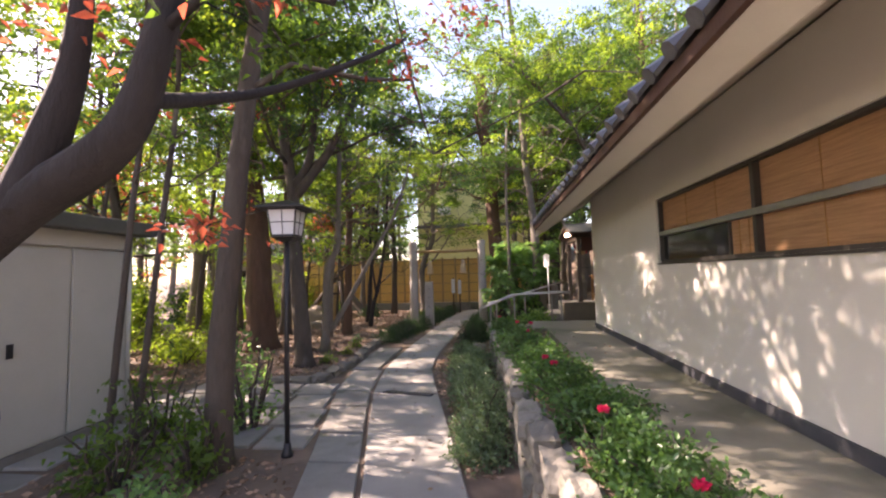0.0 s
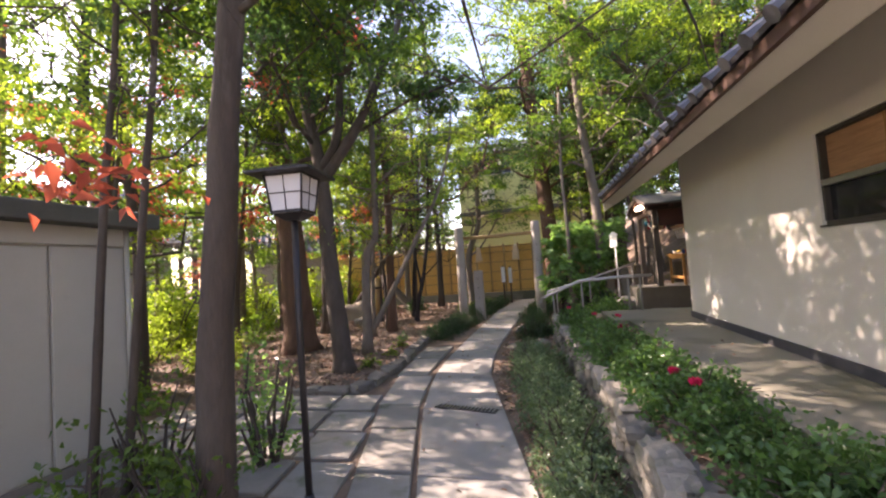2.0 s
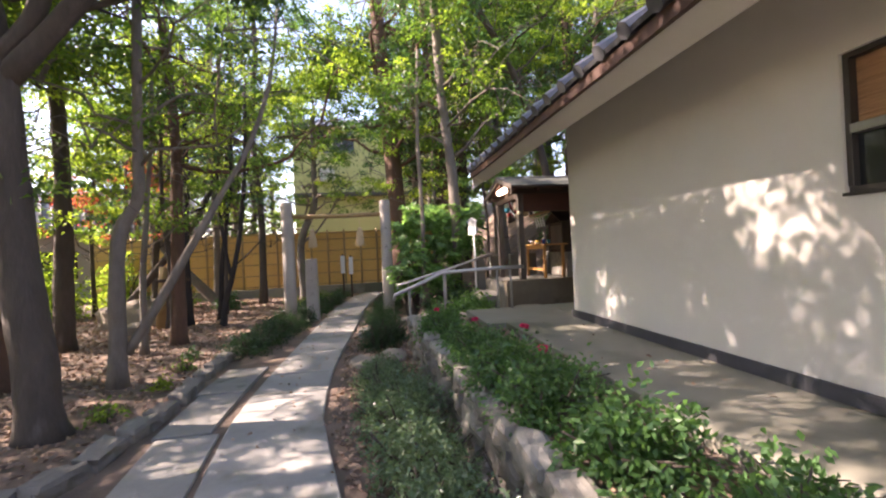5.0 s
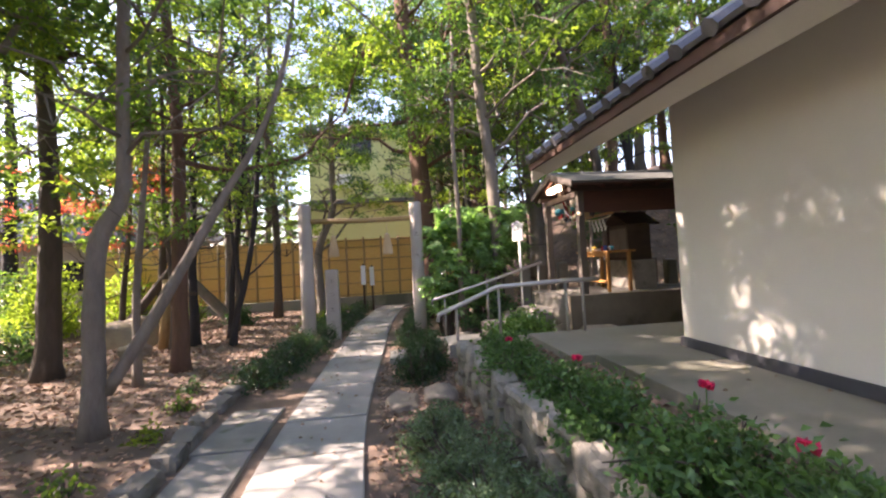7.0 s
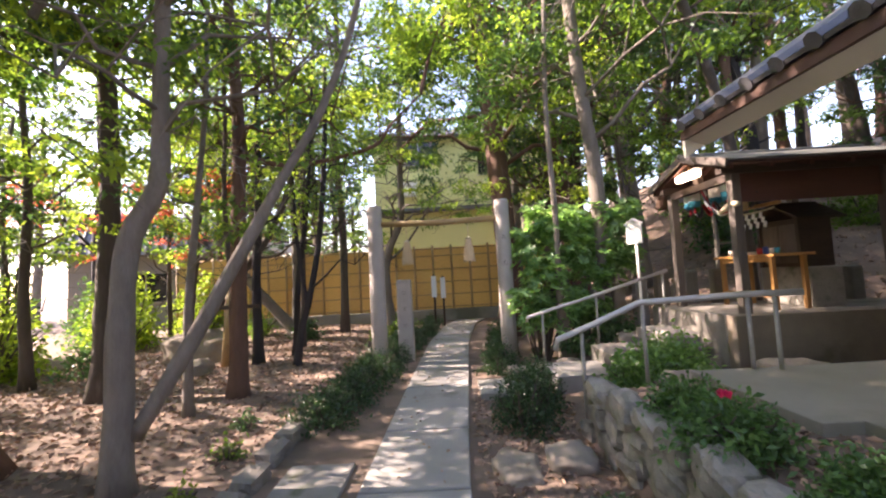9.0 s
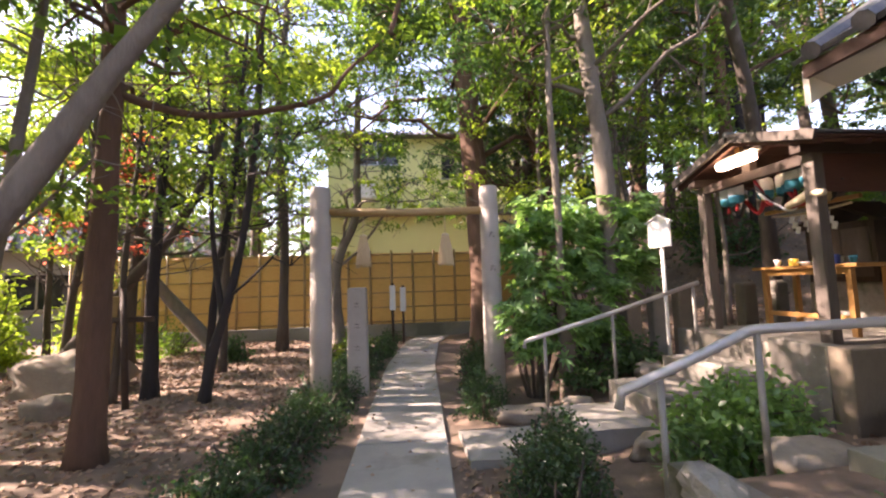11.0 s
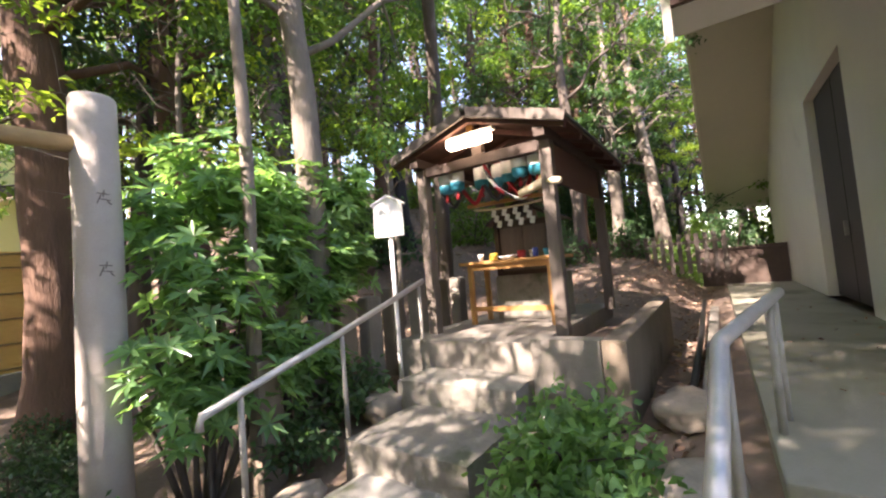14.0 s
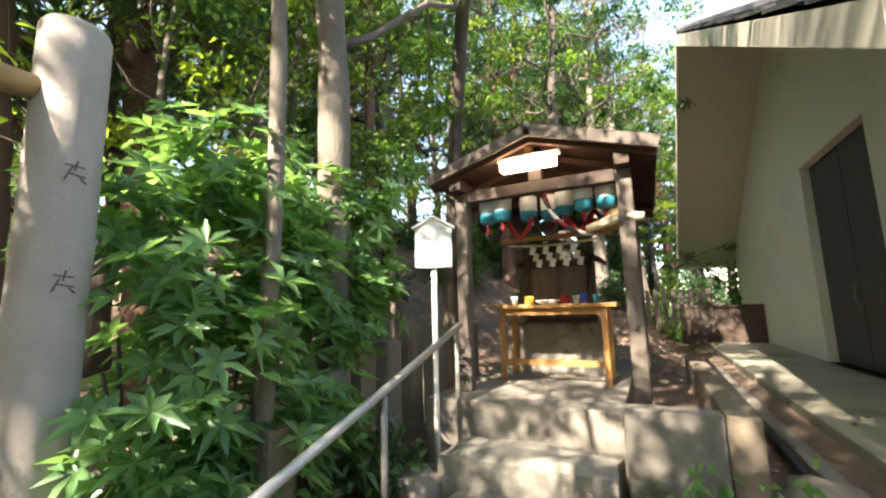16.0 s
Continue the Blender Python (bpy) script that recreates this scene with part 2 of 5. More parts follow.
def box(size, at=(0, 0, 0), bevel=0.0, rot=None, bm=None):
    bm = bm or bmesh.new()
    m = Matrix.Translation(at) @ (rot if rot is not None else Matrix()) @ Matrix.Diagonal((*size, 1))
    r = bmesh.ops.create_cube(bm, size=1, matrix=m)
    if bevel:
        edges = {e for v in r["verts"] for e in v.link_edges}
        bmesh.ops.bevel(bm, geom=list(edges), offset=bevel, segments=2, affect="EDGES", profile=0.6)
    return bm


def span(x0, x1, y0, y1, z0, z1, bevel=0.0, bm=None):
    return box((x1 - x0, y1 - y0, z1 - z0), ((x0 + x1) / 2, (y0 + y1) / 2, (z0 + z1) / 2), bevel, bm=bm)


def tube_data(points, radii, n=8, rough=0.0, verts=None, faces=None, cap=True):
    """A tapered tube along points, as lists of vertices and faces."""
    verts = [] if verts is None else verts
    faces = [] if faces is None else faces
    pts = [Vector(p) for p in points]
    side = None
    first = len(verts)
    for i, p in enumerate(pts):
        d = (pts[min(i + 1, len(pts) - 1)] - pts[max(i - 1, 0)]).normalized()
        if side is None:
            side = d.orthogonal().normalized()
        side = (side - d * side.dot(d)).normalized()
        up = d.cross(side)
        for k in range(n):
            a = 2 * math.pi * k / n
            r = radii[i] * (1 + rough * (noise.noise(p * 2.1 + Vector((math.cos(a), math.sin(a), 0)) * 1.3)))
            verts.append(p + side * (r * math.cos(a)) + up * (r * math.sin(a)))
    for i in range(len(pts) - 1):
        for k in range(n):
            a, b = first + i * n + k, first + i * n + (k + 1) % n
            faces.append((a, b, b + n, a + n))
    if cap:
        faces.append(tuple(first + k for k in reversed(range(n))))
        faces.append(tuple(first + (len(pts) - 1) * n + k for k in range(n)))
    return verts, faces


def mesh_from(name, verts, faces):
    me = bpy.data.meshes.new(name)
    me.from_pydata([tuple(v) for v in verts], [], faces)
    me.update()
    return me


def tube(name, points, radii, material, parent=None, n=10, rough=0.0, label=""):
    if not isinstance(radii, (list, tuple)):
        radii = [radii] * len(points)
    v, f = tube_data(points, radii, n, rough)
    return solid(name, mesh_from(name, v, f), material, parent, label, True)


def lathe(name, profile, material, parent=None, n=16, at=(0, 0, 0), label="", smooth=True):
    pts = [(at[0], at[1], at[2] + z) for r, z in profile]
    v = []
    for (r, z), p in zip(profile, pts):
        for k in range(n):
            a = 2 * math.pi * k / n
            v.append((p[0] + r * math.cos(a), p[1] + r * math.sin(a), p[2]))
    f = [(i * n + k, i * n + (k + 1) % n, (i + 1) * n + (k + 1) % n, (i + 1) * n + k) for i in range(len(profile) - 1) for k in range(n)]
    f += [tuple(reversed(range(n))), tuple((len(profile) - 1) * n + k for k in range(n))]
    return solid(name, mesh_from(name, v, f), material, parent, label, smooth)


def smoothed(points, n=4):
    """A finer line through points (Catmull-Rom)."""
    p = [Vector(q) for q in points]
    p = [p[0] * 2 - p[1]] + p + [p[-1] * 2 - p[-2]]
    out = []
    for i in range(1, len(p) - 2):
        for k in range(n):
            t = k / n
            a, b, c, d = p[i - 1:i + 3]
            out.append(0.5 * ((2 * b) + (c - a) * t + (2 * a - 5 * b + 4 * c - d) * t * t + (3 * b - a - 3 * c + d) * t ** 3))
    out.append(p[-2])
    return out


def leaf_mesh(name, at, way, length, width, rng, droop=0.25, face=None):
    """Folded, pointed leaves: base points, directions, lengths and widths as arrays. Four corners and two triangles each."""
    n = len(at)
    way = way / np.linalg.norm(way, axis=1, keepdims=True)
    other = rng.normal(size=(n, 3))
    side = np.cross(way, other if face is None else face + 0.3 * other)
    side /= np.linalg.norm(side, axis=1, keepdims=True) + 1e-9
    length, width = np.broadcast_to(length, n)[:, None], np.broadcast_to(width, n)[:, None]
    up = np.cross(side, way)
    mid = at + way * length * 0.45 + up * width * 0.25
    v = np.empty((n, 4, 3))
    v[:, 0], v[:, 1], v[:, 3] = at, mid + side * width * 0.5, mid - side * width * 0.5
    v[:, 2] = at + way * length - np.array([0, 0, 1.0]) * length * droop
    me = bpy.data.meshes.new(name)
    me.vertices.add(4 * n)
    me.vertices.foreach_set("co", v.reshape(-1))
    base = np.arange(n)[:, None] * 4
    loops = np.concatenate([base + [0, 1, 2], base + [0, 2, 3]], axis=1).reshape(-1)
    me.loops.add(6 * n)
    me.loops.foreach_set("vertex_index", loops.astype(np.int32))
    me.polygons.add(2 * n)
    me.polygons.foreach_set("loop_start", (np.arange(2 * n) * 3).astype(np.int32))
    me.update(calc_edges=True)
    return me


# ---- plan ----
def joint_x(y):
    """The walkway's edge towards the garden."""
    return float(np.interp(y, [-3, 3.2, 4.4, 5.9, 7.5, 9, 12, 15, 18, 19.4], [0.35, -1.07, -1.40, -1.78, -2.0, -2.0, -1.92, -1.82, -1.5, -1.1]))


def edge_x(y):
    """The walkway's edge towards the building."""
    return float(np.interp(y, [-3, 3.2, 4.8, 6.1, 7.4, 9, 12, 15, 18, 19.4], [1.1, -0.27, -0.62, -0.92, -1.18, -1.22, -1.08, -0.95, -0.62, -0.2]))


def wall_x(y):
    """The face of the retaining wall."""
    return float(np.interp(y, [-4, 3.5, 6, 9.8], [0.95, 0.12, 0.0, -0.2]))


def ease(a, b, v):
    t = min(max((v - a) / (b - a), 0), 1)
    return t * t * (3 - 2 * t)


def ground_z(x, y):
    z = -0.03 + 0.02 * noise.noise(Vector((x * 0.9, y * 0.9, 0)))
    if y < 9.9:
        bed = 0.49 * ease(wall_x(y) + 0.08, wall_x(y) + 0.2, x)
        far = bed if y < 9.4 else bed + (0.32 * ease(0.0, 1.3, x) - bed) * ease(9.4, 9.9, y)
        z += far
    else:
        z += 0.32 * ease(0.0, 1.5, x) + 0.15 * ease(1.2, 2.4, x) * ease(10.5, 12.5, y)
    if y > 9.6:
        z += 1.0 * ease(4.2, 9.5, x) * ease(9.6, 11.2, y) + 2.2 * ease(7, 24, x) * ease(9.7, 15, y)
        z += 1.5 * ease(1.5, 6.0, x) * ease(12.4, 17, y) + 2.4 * ease(2.5, 9.0, x) * ease(14, 27, y)
    if x < -2.9:
        k = ease(-2.9, -4.5, x) * ease(6.2, 7.2, y)
        z += k * (0.06 + 0.05 * noise.noise(Vector((x * 0.6, y * 0.6, 3))))
    return z


def along(a, b, step, grow):
    """Grid lines: fine between a and b, ever wider out to 400 m."""
    inner = [a + i * step for i in range(int(round((b - a) / step)) + 1)]
    lo, hi, s = [a], [inner[-1]], step
    while hi[-1] < 400:
        s *= grow
        hi.append(hi[-1] + s)
        lo.append(lo[-1] - s)
    return lo[:0:-1] + inner + hi[1:]


gx, gy = along(-9, 9, 0.15, 1.35), along(-4, 21, 0.15, 1.35)
gv = [(x, y, ground_z(x, y)) for y in gy for x in gx]
gf = [(j * len(gx) + i, j * len(gx) + i + 1, (j + 1) * len(gx) + i + 1, (j + 1) * len(gx) + i) for j in range(len(gy) - 1) for i in range(len(gx) - 1)]
ground = solid("ground", mesh_from("ground", gv, gf), M_SOIL, smooth=True)
tagged(ground, "brown garden soil strewn with dry leaves", "ground", kind="structure")

# ---- the building ----
WX, WY, EX, EZ, RX, RZ, GY = 1.87, 8.2, 1.0, 2.50, 7.6, 6.55, 9.62     # wall, corner, eave, ridge, gable end
SOUTH = -7.0
slope = (RZ - EZ) / (RX - EX)
WIN_Y0, WIN_Y1, WIN_Z0, WIN_Z1, PATIO = 1.62, 5.1, 1.68, 2.41, 0.55


def wall_top(x):
    return EZ + slope * (x - EX) if x < RX else RZ - slope * (x - RX)


house = thing("shrine_office", (5, 2, 0), "single-storey shrine office with cream plaster walls and a tiled gable roof", "building")
top = wall_top(WX) - 0.02
w = bmesh.new()                                   # one plate round the window opening
yz = [(SOUTH, PATIO), (WY, PATIO), (WY, top), (SOUTH, top), (WIN_Y0, WIN_Z0), (WIN_Y1, WIN_Z0), (WIN_Y1, WIN_Z1), (WIN_Y0, WIN_Z1)]
va, vb = ([w.verts.new((x, y, z)) for y, z in yz] for x in (WX, WX + 0.2))
for k in range(4):
    n = (k + 1) % 4
    w.faces.new((va[k], va[n], va[4 + n], va[4 + k]))
    w.faces.new((vb[k], vb[n], vb[4 + n], vb[4 + k]))
    w.faces.new((va[k], va[n], vb[n], vb[k]))
    w.faces.new((va[4 + k], va[4 + n], vb[4 + n], vb[4 + k]))
part("wall", w, M_PLASTER, house, "cream plaster wall dappled with sun")
DX0, DX1, DZ = 5.05, 7.25, 3.6
EASTX = 2 * RX - WX


def gable_wall(y0, y1, door):
    """A gable wall as one plate with an opening."""
    outline = [(WX + 0.2, PATIO)] + ([(DX0, PATIO), (DX0, DZ), (DX1, DZ), (DX1, PATIO)] if door else []) + [(EASTX, PATIO), (EASTX, wall_top(EASTX) - 0.02), (RX, RZ - 0.02), (WX + 0.2, wall_top(WX + 0.2) - 0.02)]
    bm = bmesh.new()
    f = bm.faces.new([bm.verts.new((x, y0, z)) for x, z in outline])
    r = bmesh.ops.extrude_face_region(bm, geom=[f])
    bmesh.ops.translate(bm, verts=[v for v in r["geom"] if isinstance(v, bmesh.types.BMVert)], vec=(0, y1 - y0, 0))
    return bm


part("wall", gable_wall(WY - 0.22, WY, True), M_PLASTER, house)
part("wall", gable_wall(SOUTH, SOUTH + 0.2, False), M_PLASTER, house)
part("wall", span(EASTX - 0.2, EASTX, SOUTH + 0.2, WY - 0.22, PATIO, wall_top(EASTX) - 0.02), M_PLASTER, house)
part("plinth", span(WX - 0.025, WX - 0.002, SOUTH, WY + 0.02, PATIO + 0.002, PATIO + 0.095, 0.004), M_PLINTH, house, "dark grey painted skirting")
door = part("door", span(DX0 + 0.01, DX1 - 0.01, WY - 0.17, WY - 0.12, PATIO + 0.02, DZ - 0.01, 0.004), M_DOOR, house, "dark brown steel double door, shut")
part("handle", span((DX0 + DX1) / 2 + 0.03, (DX0 + DX1) / 2 + 0.06, WY - 0.12, WY - 0.07, 1.45, 1.65, 0.006), M_ALU, door)
part("seam", span((DX0 + DX1) / 2 - 0.006, (DX0 + DX1) / 2 + 0.006, WY - 0.121, WY - 0.115, PATIO + 0.03, DZ - 0.02), M_BLACK, door)
# window: dark frame, upper and lower rows with reed blinds behind the glass
win = part("window_frame", span(WX + 0.03, WX + 0.10, WIN_Y0, WIN_Y1, WIN_Z0, WIN_Z0 + 0.03), M_FRAME, house, "dark timber frame of a long strip window")
for nm, (y0, y1, z0, z1) in {"head": (WIN_Y0, WIN_Y1, WIN_Z1 - 0.03, WIN_Z1), "jamb": (WIN_Y1 - 0.03, WIN_Y1, WIN_Z0 + 0.03, WIN_Z1 - 0.03), "far_jamb": (WIN_Y0, WIN_Y0 + 0.03, WIN_Z0 + 0.03, WIN_Z1 - 0.03), "mullion": (3.34, 3.385, WIN_Z0 + 0.03, WIN_Z1 - 0.03)}.items():
    part(nm, span(WX + 0.02, WX + 0.10, y0, y1, z0, z1, 0.004), M_FRAME, win)
part("rail", span(WX + 0.005, WX + 0.09, WIN_Y0 + 0.03, WIN_Y1 - 0.03, 1.985, 2.035, 0.006), M_ALU, win, "grey aluminium transom")
part("sill", span(WX - 0.02, WX + 0.03, WIN_Y0, WIN_Y1, WIN_Z0 - 0.02, WIN_Z0 - 0.001, 0.004), M_FRAME, win)
GLASS = mat("dark_glass", (0.02, 0.022, 0.025), (0.016, 0.018, 0.02), 2, 0.08, 0.0)
for y0, y1, z0, z1 in ((3.385, 5.07, 2.035, 2.38), (1.65, 3.34, 2.035, 2.38), (3.385, 3.76, 1.71, 1.985), (1.65, 3.34, 1.71, 1.985)):
    part("blind", span(WX + 0.07, WX + 0.085, y0, y1, z0, z1), M_SCREEN, win, "woven brown reed blind")
    for k in range(1, 3):
        yy = y0 + (y1 - y0) * k / 3
        part("cord", span(WX + 0.064, WX + 0.0695, yy - 0.002, yy + 0.002, z0, z1), M_PINE, win)
part("pane", span(WX + 0.06, WX + 0.07, 3.765, 5.07, 1.71, 1.985), GLASS, win, "dark reflecting glass pane")
part("stile", span(WX + 0.05, WX + 0.08, 3.74, 3.765, 1.71, 1.985), M_FRAME, win)

# roof: sloping soffit slab, fascia boards, courses of tiles with round ends along the eave
for sgn, nm in ((1, "west"), (-1, "east")):
    ex = EX if sgn > 0 else 2 * RX - EX
    bm = bmesh.new()
    a = [(ex + 0.162 * sgn, EZ + 0.162 * slope), (RX, RZ), (RX, RZ + 0.14), (ex + 0.162 * sgn, EZ + 0.14 + 0.162 * slope)]
    f = bm.faces.new([bm.verts.new((x, SOUTH - 1, z)) for x, z in a])
    r = bmesh.ops.extrude_face_region(bm, geom=[f])
    bmesh.ops.translate(bm, verts=[v for v in r["geom"] if isinstance(v, bmesh.types.BMVert)], vec=(0, GY - SOUTH + 1, 0))
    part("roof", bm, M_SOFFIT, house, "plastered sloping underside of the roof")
    for y0, y1 in ((GY + 0.002, GY + 0.04), (SOUTH - 1.04, SOUTH - 1.002)):
        bm = bmesh.new()
        a = [(ex - 0.03 * sgn, EZ - 0.07), (RX, RZ - 0.06), (RX, RZ + 0.17), (ex - 0.03 * sgn, EZ + 0.15)]
        f = bm.faces.new([bm.verts.new((x, y0, z)) for x, z in a])
        r = bmesh.ops.extrude_face_region(bm, geom=[f])
        bmesh.ops.translate(bm, verts=[v for v in r["geom"] if isinstance(v, bmesh.types.BMVert)], vec=(0, y1 - y0, 0))
        part("bargeboard", bm, M_FASCIA, house, "cream painted bargeboard")
    bm = bmesh.new()                              # boxed eave, its underside nearly level
    a = [(ex - 0.03 * sgn, EZ + 0.105), (ex + 0.16 * sgn, EZ + 0.035), (ex + 0.16 * sgn, EZ + 0.235), (ex - 0.03 * sgn, EZ + 0.15)]
    f = bm.faces.new([bm.verts.new((x, SOUTH - 1, z)) for x, z in a])
    r = bmesh.ops.extrude_face_region(bm, geom=[f])
    bmesh.ops.translate(bm, verts=[v for v in r["geom"] if isinstance(v, bmesh.types.BMVert)], vec=(0, GY - SOUTH + 1, 0))
    part("eave_box", bm, M_FASCIA, house, "cream painted boxed eave")
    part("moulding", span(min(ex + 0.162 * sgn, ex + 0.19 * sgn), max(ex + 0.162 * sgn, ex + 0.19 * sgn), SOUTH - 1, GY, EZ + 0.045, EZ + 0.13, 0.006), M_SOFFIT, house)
    part("batten", span(min(ex - 0.035 * sgn, ex - 0.07 * sgn), max(ex - 0.035 * sgn, ex - 0.07 * sgn), SOUTH - 1, GY, EZ + 0.085, EZ + 0.165), M_RIBBED, house, "red-brown eave batten")
tile_v, tile_f = [], []
L = math.hypot(RX - EX, RZ - EZ)
ux, uz = (RX - EX) / L, (RZ - EZ) / L
for sgn in (1, -1):
    for i in range(int((GY + 0.04 - SOUTH + 1) / 0.27)):
        y = GY - 0.1 - i * 0.27
        o = Vector((EX - 0.09 if sgn > 0 else 2 * RX - EX + 0.09, y, EZ + 0.175))
        d = Vector((ux * sgn, 0, uz))
        up = Vector((-uz * sgn, 0, ux))
        n = 9
        for k in range(n):                      # overlapping flat courses
            a0, a1 = o + d * (L * k / n) + up * 0.03, o + d * (L * (k + 1) / n) + up * 0.005
            b = len(tile_v)
            tile_v += [a0 + Vector((0, -0.135, 0)), a0 + Vector((0, 0.135, 0)), a1 + Vector((0, 0.135, 0)), a1 + Vector((0, -0.135, 0))]
            tile_v += [v - up * 0.03 for v in tile_v[b:b + 4]]
            tile_f += [(b, b + 1, b + 2, b + 3), (b + 4, b + 5, b + 1, b), (b, b + 3, b + 7, b + 4), (b + 1, b + 5, b + 6, b + 2)]
        tube_data([o - d * 0.01 + up * 0.035, o + d * L + up * 0.035], [0.055, 0.055], 8, 0, tile_v, tile_f)
tl = solid("tiles", mesh_from("tiles", tile_v, tile_f), M_TILE, house, "dark grey clay roof tiles with round ends")
tagged(tl, kind="stuff")
tube("ridge", [(RX, SOUTH - 1, RZ + 0.25), (RX, GY, RZ + 0.25)], 0.16, M_TILE, house)
tagged(part("patio", span(0.95, WX + 0.2, SOUTH, WY, 0.2, PATIO, 0.01), M_PATIO), "worn concrete terrace beside the office wall", "terrace", kind="structure")
tagged(part("patio_north", span(0.72, EASTX, WY - 0.0, 9.43, 0.2, PATIO - 0.004, 0.01), M_PATIO), "concrete terrace in front of the office door", "terrace", kind="structure")

tagged(part("gutter_kerb", span(1.75, 7.2, 9.62, 9.74, 0.1, 0.44, 0.015), M_BLOCK), "low concrete gutter kerb along the terrace", "kerb", kind="structure")
tagged(tube("drain_pipe", [(1.75, 9.80, 0.40), (4.0, 9.79, 0.47), (7.0, 9.81, 0.56)], 0.028, M_BLACK), "thin black drain pipe lying along the gutter kerb", "pipe")
low = thing("low_wall", (10.85, 9.0, 0.5), "dark timber-faced low wall at the end of the terrace", "wall")
low["kind"] = "structure"
part("wall_body", span(-0.15, 0.15, -0.78, 0.9, 0.0, 0.86, 0.015), M_DARKWOOD, low)
part("coping", span(-0.19, 0.19, -0.78, 0.94, 0.862, 0.93, 0.012), M_DARKWOOD, low)

# ---- walkway, pavers, kerb ----
rng = np.random.default_rng(7)
rnd = random.Random(5)


def plate(corners, z0, z1, bevel=0.008):
    """A slab over four corners in the plan."""
    bm = bmesh.new()
    f = bm.faces.new([bm.verts.new((x, y, z1)) for x, y in corners])
    r = bmesh.ops.extrude_face_region(bm, geom=[f])
    bmesh.ops.translate(bm, verts=[v for v in r["geom"] if isinstance(v, bmesh.types.BMVert)], vec=(0, 0, z0 - z1))
    bmesh.ops.bevel(bm, geom=[e for e in bm.edges if all(abs(v.co.z - z1) < 1e-5 for v in e.verts)], offset=bevel, segments=1, affect="EDGES")
    return bm


walkway = thing("walkway", (-1.3, 8, 0), "pale concrete walkway of long slabs, streaked with tree shade", "path")
walkway["kind"] = "structure"
cuts = [-3, -1.2, 0.6, 2.5, 4.28, 5.72, 8.0, 8.78, 9.9, 11.4, 12.9, 14.4, 15.9, 17.4, 19.3]
for y0, y1 in zip(cuts, cuts[1:]):
    a, b = y0 + 0.012, y1 - 0.012
    n = max(1, int((b - a) / 0.6))
    ys = [a + (b - a) * i / n for i in range(n + 1)]
    ring = [(joint_x(y), y) for y in ys] + [(edge_x(y), y) for y in reversed(ys)]
    part("slab", plate(ring[::-1], -0.12, 0.004 * rnd.random()), M_CONCRETE, walkway)
strip = thing("paver_row", (-2.2, 6, 0), "row of rectangular stone pavers along the walkway", "paving")
strip["kind"] = "structure"
y = -1.4
while y < 9.1:
    n = rnd.uniform(0.62, 0.85) if y < 5.6 else rnd.uniform(1.0, 1.5)
    y1 = min(y + n, 9.25)
    g = 0.05 if y < 6 else 0.13
    w0 = float(np.interp(y, [0, 4.7, 7.8, 9.3], [0.50, 0.52, 0.62, 0.72]))
    q = [(joint_x(y + 0.04) - g, y + 0.04), (joint_x(y1) - g, y1), (joint_x(y1) - w0, y1), (joint_x(y + 0.04) - w0, y + 0.04)]
    part("paver", plate(q[::1], -0.12, -0.008 + 0.012 * rnd.random()), M_PAVER, strip)
    y = y1
paving = thing("paved_court", (-3.2, 4.4, 0), "court of square stone pavers with earth joints", "paving")
paving["kind"] = "structure"
for j in range(7):
    for i in range(6):
        y0 = 2.2 + 0.58 * j
        x1 = joint_x(y0) - 0.62 - 0.56 * i
        if x1 < -4.45 or y0 > 6.2 or (y0 < 3.5 and x1 > -3.55):
            continue
        s = 0.495 + 0.03 * rnd.random()
        q = [(x1, y0), (x1 - 0.13 * s, y0 + s), (x1 - 0.13 * s - s, y0 + s), (x1 - s, y0 - 0.02)]
        part("paver", plate(q, -0.12, -0.012 + 0.02 * rnd.random()), M_PAVER, paving)
drain = thing("drain_grate", (-1.25, 5.72, 0.004), "narrow dark steel drain grate across the walkway", "drain")
part("grate_frame", box((0.72, 0.11, 0.02), (0, 0, 0.0), 0.004), M_BLACK, drain)
for k in range(16):
    part("bar", box((0.012, 0.09, 0.012), (-0.33 + k * 0.044, 0, 0.012), 0.0), M_ALU, drain)
drain.rotation_euler[2] = radians(-14)


def stone(rx, ry, rz, seed, sub=2, flat=0.0):
    """A rounded, lumpy stone."""
    bm = bmesh.new()
    bmesh.ops.create_icosphere(bm, subdivisions=sub, radius=1)
    for v in bm.verts:
        c = v.co
        k = 1 + 0.38 * noise.noise(c * 1.7 + Vector((seed * 7.1, 0, 0))) + 0.16 * noise.noise(c * 4.5 + Vector((0, seed * 3.3, 0)))
        q = [math.copysign(abs(a) ** 0.75, a) for a in c]
        v.co = Vector((q[0] * rx, q[1] * ry, q[2] * rz)) * k
    return bm


def block(sx, sy, sz, seed, rough=0.10):
    """A roughly squared stone with broken edges."""
    bm = bmesh.new()
    bmesh.ops.create_cube(bm, size=2)
    bmesh.ops.subdivide_edges(bm, edges=bm.edges[:], cuts=3, use_grid_fill=True)
    for v in bm.verts:
        c = v.co.copy()
        q = c.normalized() * 1.25
        c = c.lerp(q, 0.38)
        k = 1 + rough * 1.6 * noise.noise(c * 1.3 + Vector((seed * 5.7, 0, 0))) + rough * noise.noise(c * 3.7 + Vector((0, seed * 2.9, 0)))
        v.co = Vector((c.x * sx, c.y * sy, c.z * sz)) * k
    return bm


def stone_meshes(n, rx, ry, rz, material):
    out = []
    for i in range(n):
        me = bpy.data.meshes.new("stone")
